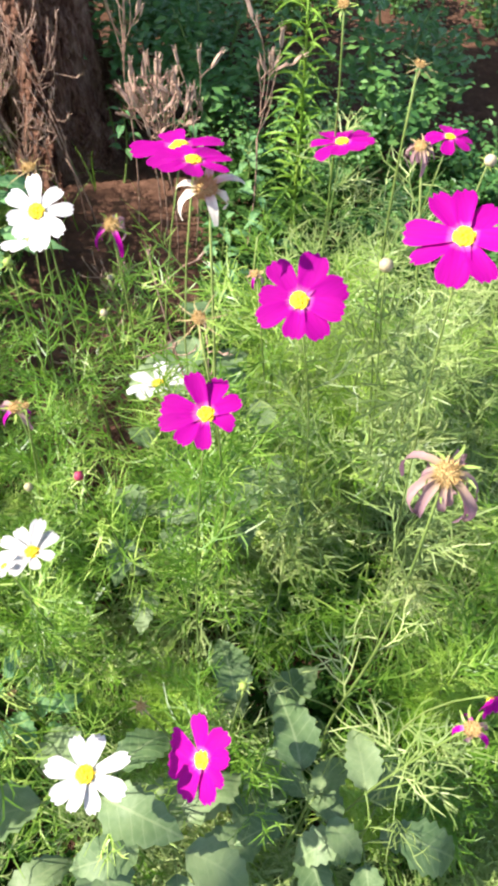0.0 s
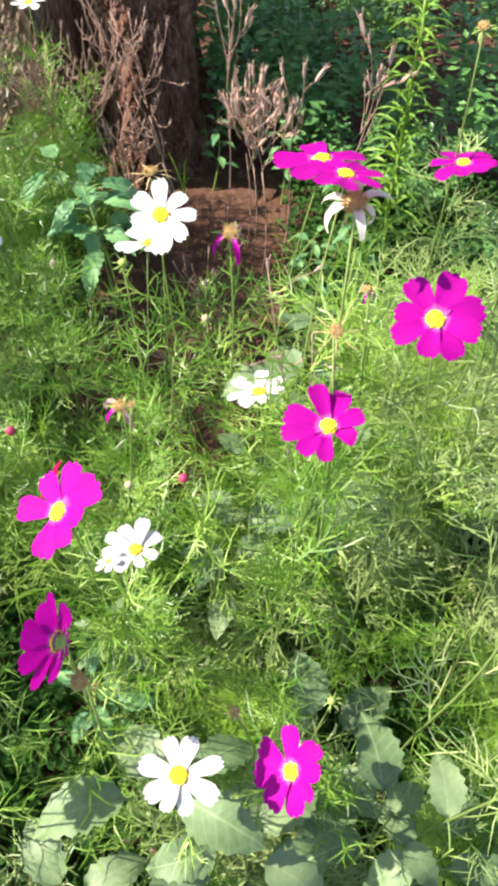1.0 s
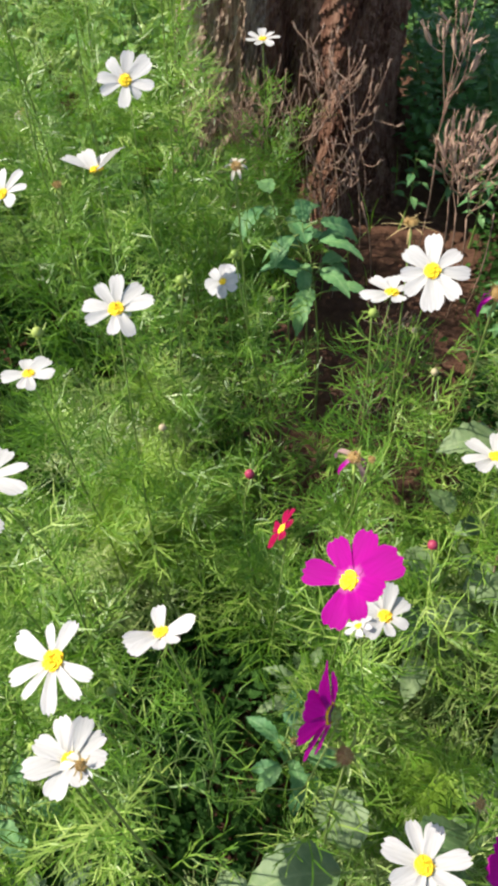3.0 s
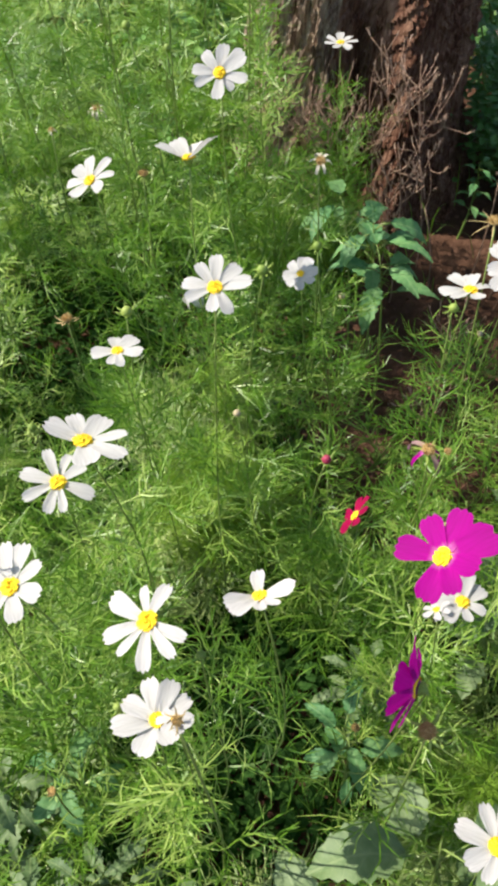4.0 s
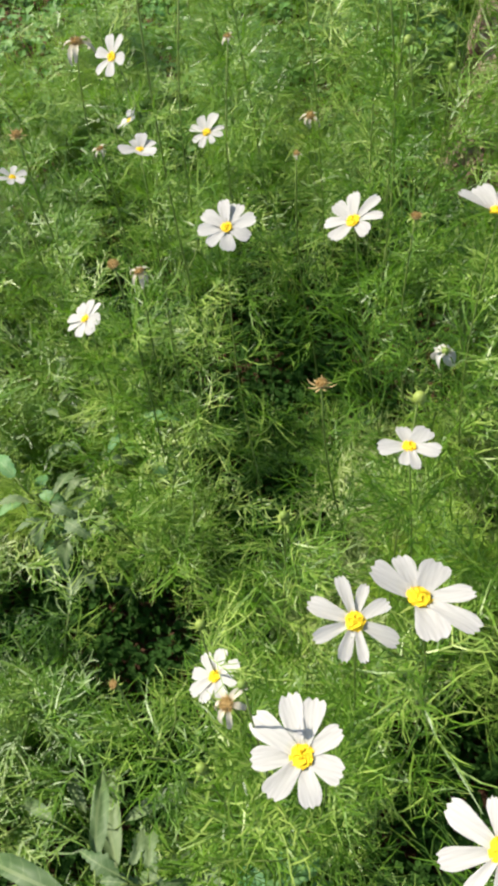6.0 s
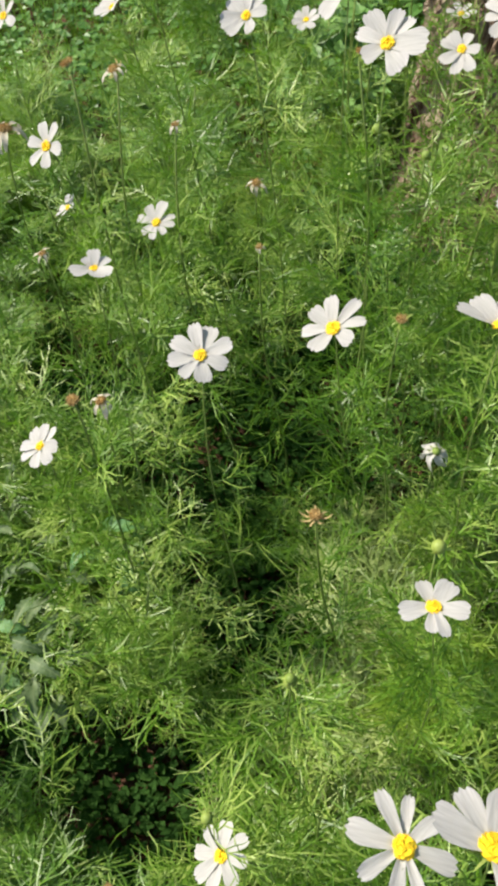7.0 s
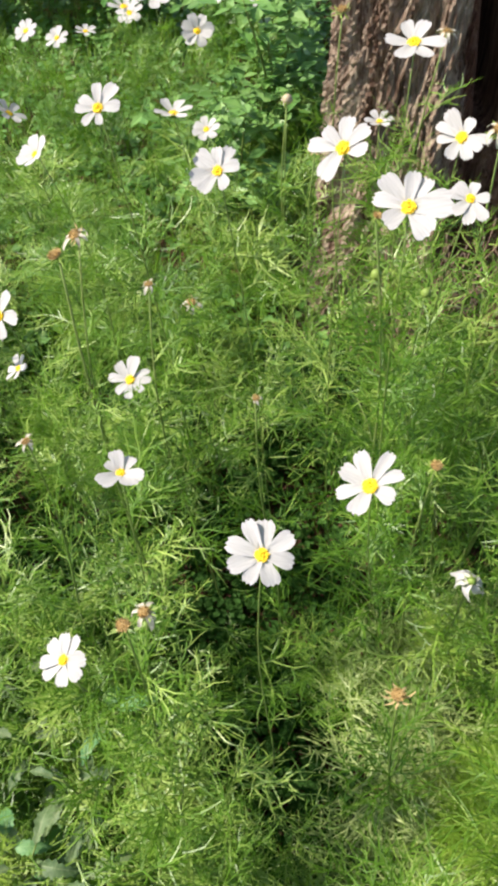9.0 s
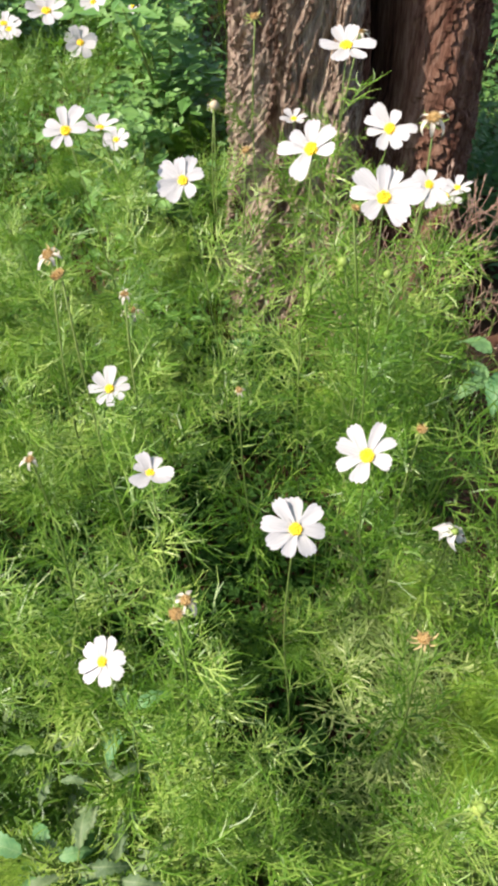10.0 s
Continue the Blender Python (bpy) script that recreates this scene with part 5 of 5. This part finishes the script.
# ---- shrubs and grass behind the bed ----
def shrub_variant(seed, leaf_long, leaves, tall, wide, mat):
    r = random.Random(seed)
    plant = thing("shrub", "low green shrub with many small leaves", "shrub", "background shrubs")
    lv = Soup()
    tips = []
    for k in range(9):
        a = k * 2.4
        d = wide * r.uniform(0.3, 1.0)
        end = Vector((d * math.cos(a), d * math.sin(a), tall * r.uniform(0.45, 1.0)))
        pts = arc(Vector((0, 0, -0.015)), end, Vector((0, 0, 0.04)), 7)
        s = Soup()
        tube(s, pts, [0.005 - 0.0005 * j for j in range(7)], 5)
        part("branch", s.mesh("branch", M_STEM, True), plant)
        tips.append(pts)
    for k in range(leaves):
        pts = r.choice(tips)
        t = 1 - 0.85 * r.random() ** 1.4
        i = min(int(t * 6), 5)
        p = pts[i].lerp(pts[i + 1], t * 6 - i) + Vector((r.gauss(0, 0.030), r.gauss(0, 0.030), r.gauss(0, 0.025)))
        a = r.uniform(0, 6.28)
        d = Vector((math.cos(a), math.sin(a), r.uniform(-0.5, 0.5))).normalized()
        side = d.cross(Vector((r.uniform(-0.4, 0.4), r.uniform(-0.4, 0.4), 1))).normalized()
        up = side.cross(d)
        size = leaf_long * r.uniform(0.6, 1.25)
        w = size * 0.30
        lv.add([p, p + d * size * 0.45 + side * w + up * w * 0.3, p + d * size, p + d * size * 0.45 - side * w + up * w * 0.3, p + d * size * 0.45], [(0, 4, 1), (1, 4, 2), (2, 4, 3), (3, 4, 0)])
    tagged(part("crown", lv.mesh("crown", mat), plant), kind="stuff")
    return plant


SHRUBS = [shrub_variant(500 + k, 0.031, 980, 0.42, 0.24, M_SHRUB) for k in range(3)]
LUSH = [shrub_variant(510 + k, 0.055, 420, 0.50, 0.20, M_LUSH) for k in range(3)]


def fill_back():
    r = random.Random(31)
    y = 1.82
    while y < 3.7:
        x = -2.6
        while x < 1.25:
            px, py = x + r.uniform(-0.1, 0.1), y + r.uniform(-0.1, 0.1)
            right = (px > -0.33 and py > 1.80) or (px > -0.52 and py > 2.45)
            left = -1.22 < px < -0.96 and py > 1.95 or (px < -0.9 and py > 3.2)
            if (right or left) and not math.hypot(px + 0.66, py - 2.0) < 0.50:
                s = r.uniform(0.75, 1.15) * (0.6 if py < 2.1 and right else 1.0)
                place((SHRUBS if right else LUSH)[r.randrange(3)], Matrix.Translation((px, py, ground_height(px, py))) @ Matrix.Rotation(r.uniform(0, 6.28), 4, "Z") @ Matrix.Diagonal((s, s, s, 1)))
            x += 0.30
        y += 0.28
    # leafy clumps further right of the bed
    for px, py in ((0.55, 1.62), (0.80, 1.45), (0.34, 1.82), (-0.28, 1.98), (-0.10, 1.92), (-0.30, 2.28), (-0.10, 2.22), (-0.38, 2.55), (-0.18, 2.55), (-0.45, 2.85), (-0.22, 2.90), (0.02, 2.50), (-0.55, 3.15), (-0.33, 3.20), (-0.70, 2.75), (-0.12, 3.2), (0.20, 1.62), (0.36, 1.42), (0.02, 1.72), (0.62, 1.28)):
        place(SHRUBS[r.randrange(3)], Matrix.Translation((px, py, ground_height(px, py))))


fill_back()


def build_grass():
    r = random.Random(9)
    s = Soup()
    for _ in range(15000):
        u = r.random()
        if u < 0.50:
            x, y = r.gauss(-1.7, 0.55), r.uniform(1.4, 3.9)
        else:
            x, y = r.uniform(-2.2, 0.9), r.uniform(-0.4, 1.9)
            if canopy(x, y) == 0:
                continue
        if inside_trunk(x, y):
            continue
        long = r.uniform(0.08, 0.24)
        a = r.uniform(0, 6.28)
        d = Vector((math.cos(a), math.sin(a), 0))
        p = Vector((x, y, ground_height(x, y) - 0.004))
        bend = r.uniform(0.15, 0.75)
        q = [p + Vector((0, 0, long * t)) * (1 - 0.3 * bend * t) + d * long * bend * t * t for t in (0, 0.4, 0.75, 1)]
        w = r.uniform(0.0018, 0.0040)
        ribbon(s, q, [w, w * 0.9, w * 0.6, w * 0.12], Vector((-d.y, d.x, 0)))
    tagged(new("grass", s.mesh("grass", M_GRASS)), "loose green grass blades between the plants", "grass", kind="stuff")


build_grass()


def build_cover(name, label, mat, clusters, west, east, near, far, tallest, leaf, bare):
    """Small leaves that creep over the soil in clusters; bare(x, y) tells where none grow."""
    r = random.Random(47)
    s = Soup()
    for _ in range(clusters):
        cx, cy = r.uniform(west, east), r.uniform(near, far)
        if bare(cx, cy) or inside_trunk(cx, cy) or (canopy(cx, cy) > 0 and r.random() < 0.45):
            continue
        for _ in range(r.randrange(4, 8)):
            x, y = cx + r.gauss(0, 0.022), cy + r.gauss(0, 0.022)
            p = Vector((x, y, ground_height(x, y) + r.uniform(0.004, tallest)))
            a = r.uniform(0, 6.28)
            d = Vector((math.cos(a), math.sin(a), r.uniform(-0.25, 0.35))).normalized()
            side = d.cross(Vector((r.uniform(-0.3, 0.3), r.uniform(-0.3, 0.3), 1))).normalized()
            up = side.cross(d)
            size = leaf * r.uniform(0.55, 1.35)
            w = size * 0.34
            foot = Vector((x, y, ground_height(x, y) - 0.002))
            s.add([p, p + d * size * 0.4 + side * w + up * w * 0.3, p + d * size, p + d * size * 0.4 - side * w + up * w * 0.3, p + d * size * 0.4, foot, foot + side * 0.0012, p + side * 0.0012], [(0, 4, 1), (1, 4, 2), (2, 4, 3), (3, 4, 0), (0, 7, 6, 5)])
    tagged(new(name, s.mesh(name, mat)), label, "weeds", kind="stuff")


# added carpet of leaves; its dark colour stands in for shade under the foliage
build_cover("ground_cover", "low creeping leaves, coloured dark to deepen the shade over the soil", M_SHADE_COVER, 14500, -1.9, 0.6, -0.25, 1.75, 0.085, 0.019, lambda x, y: -0.56 < x < -0.10 and y > 0.72 + 0.35 * abs(x + 0.28))
build_cover("lawn_weeds", "low bright green weeds and clover behind the bed", M_LUSH, 3000, -2.8, -0.9, 1.6, 3.8, 0.12, 0.034, lambda x, y: False)
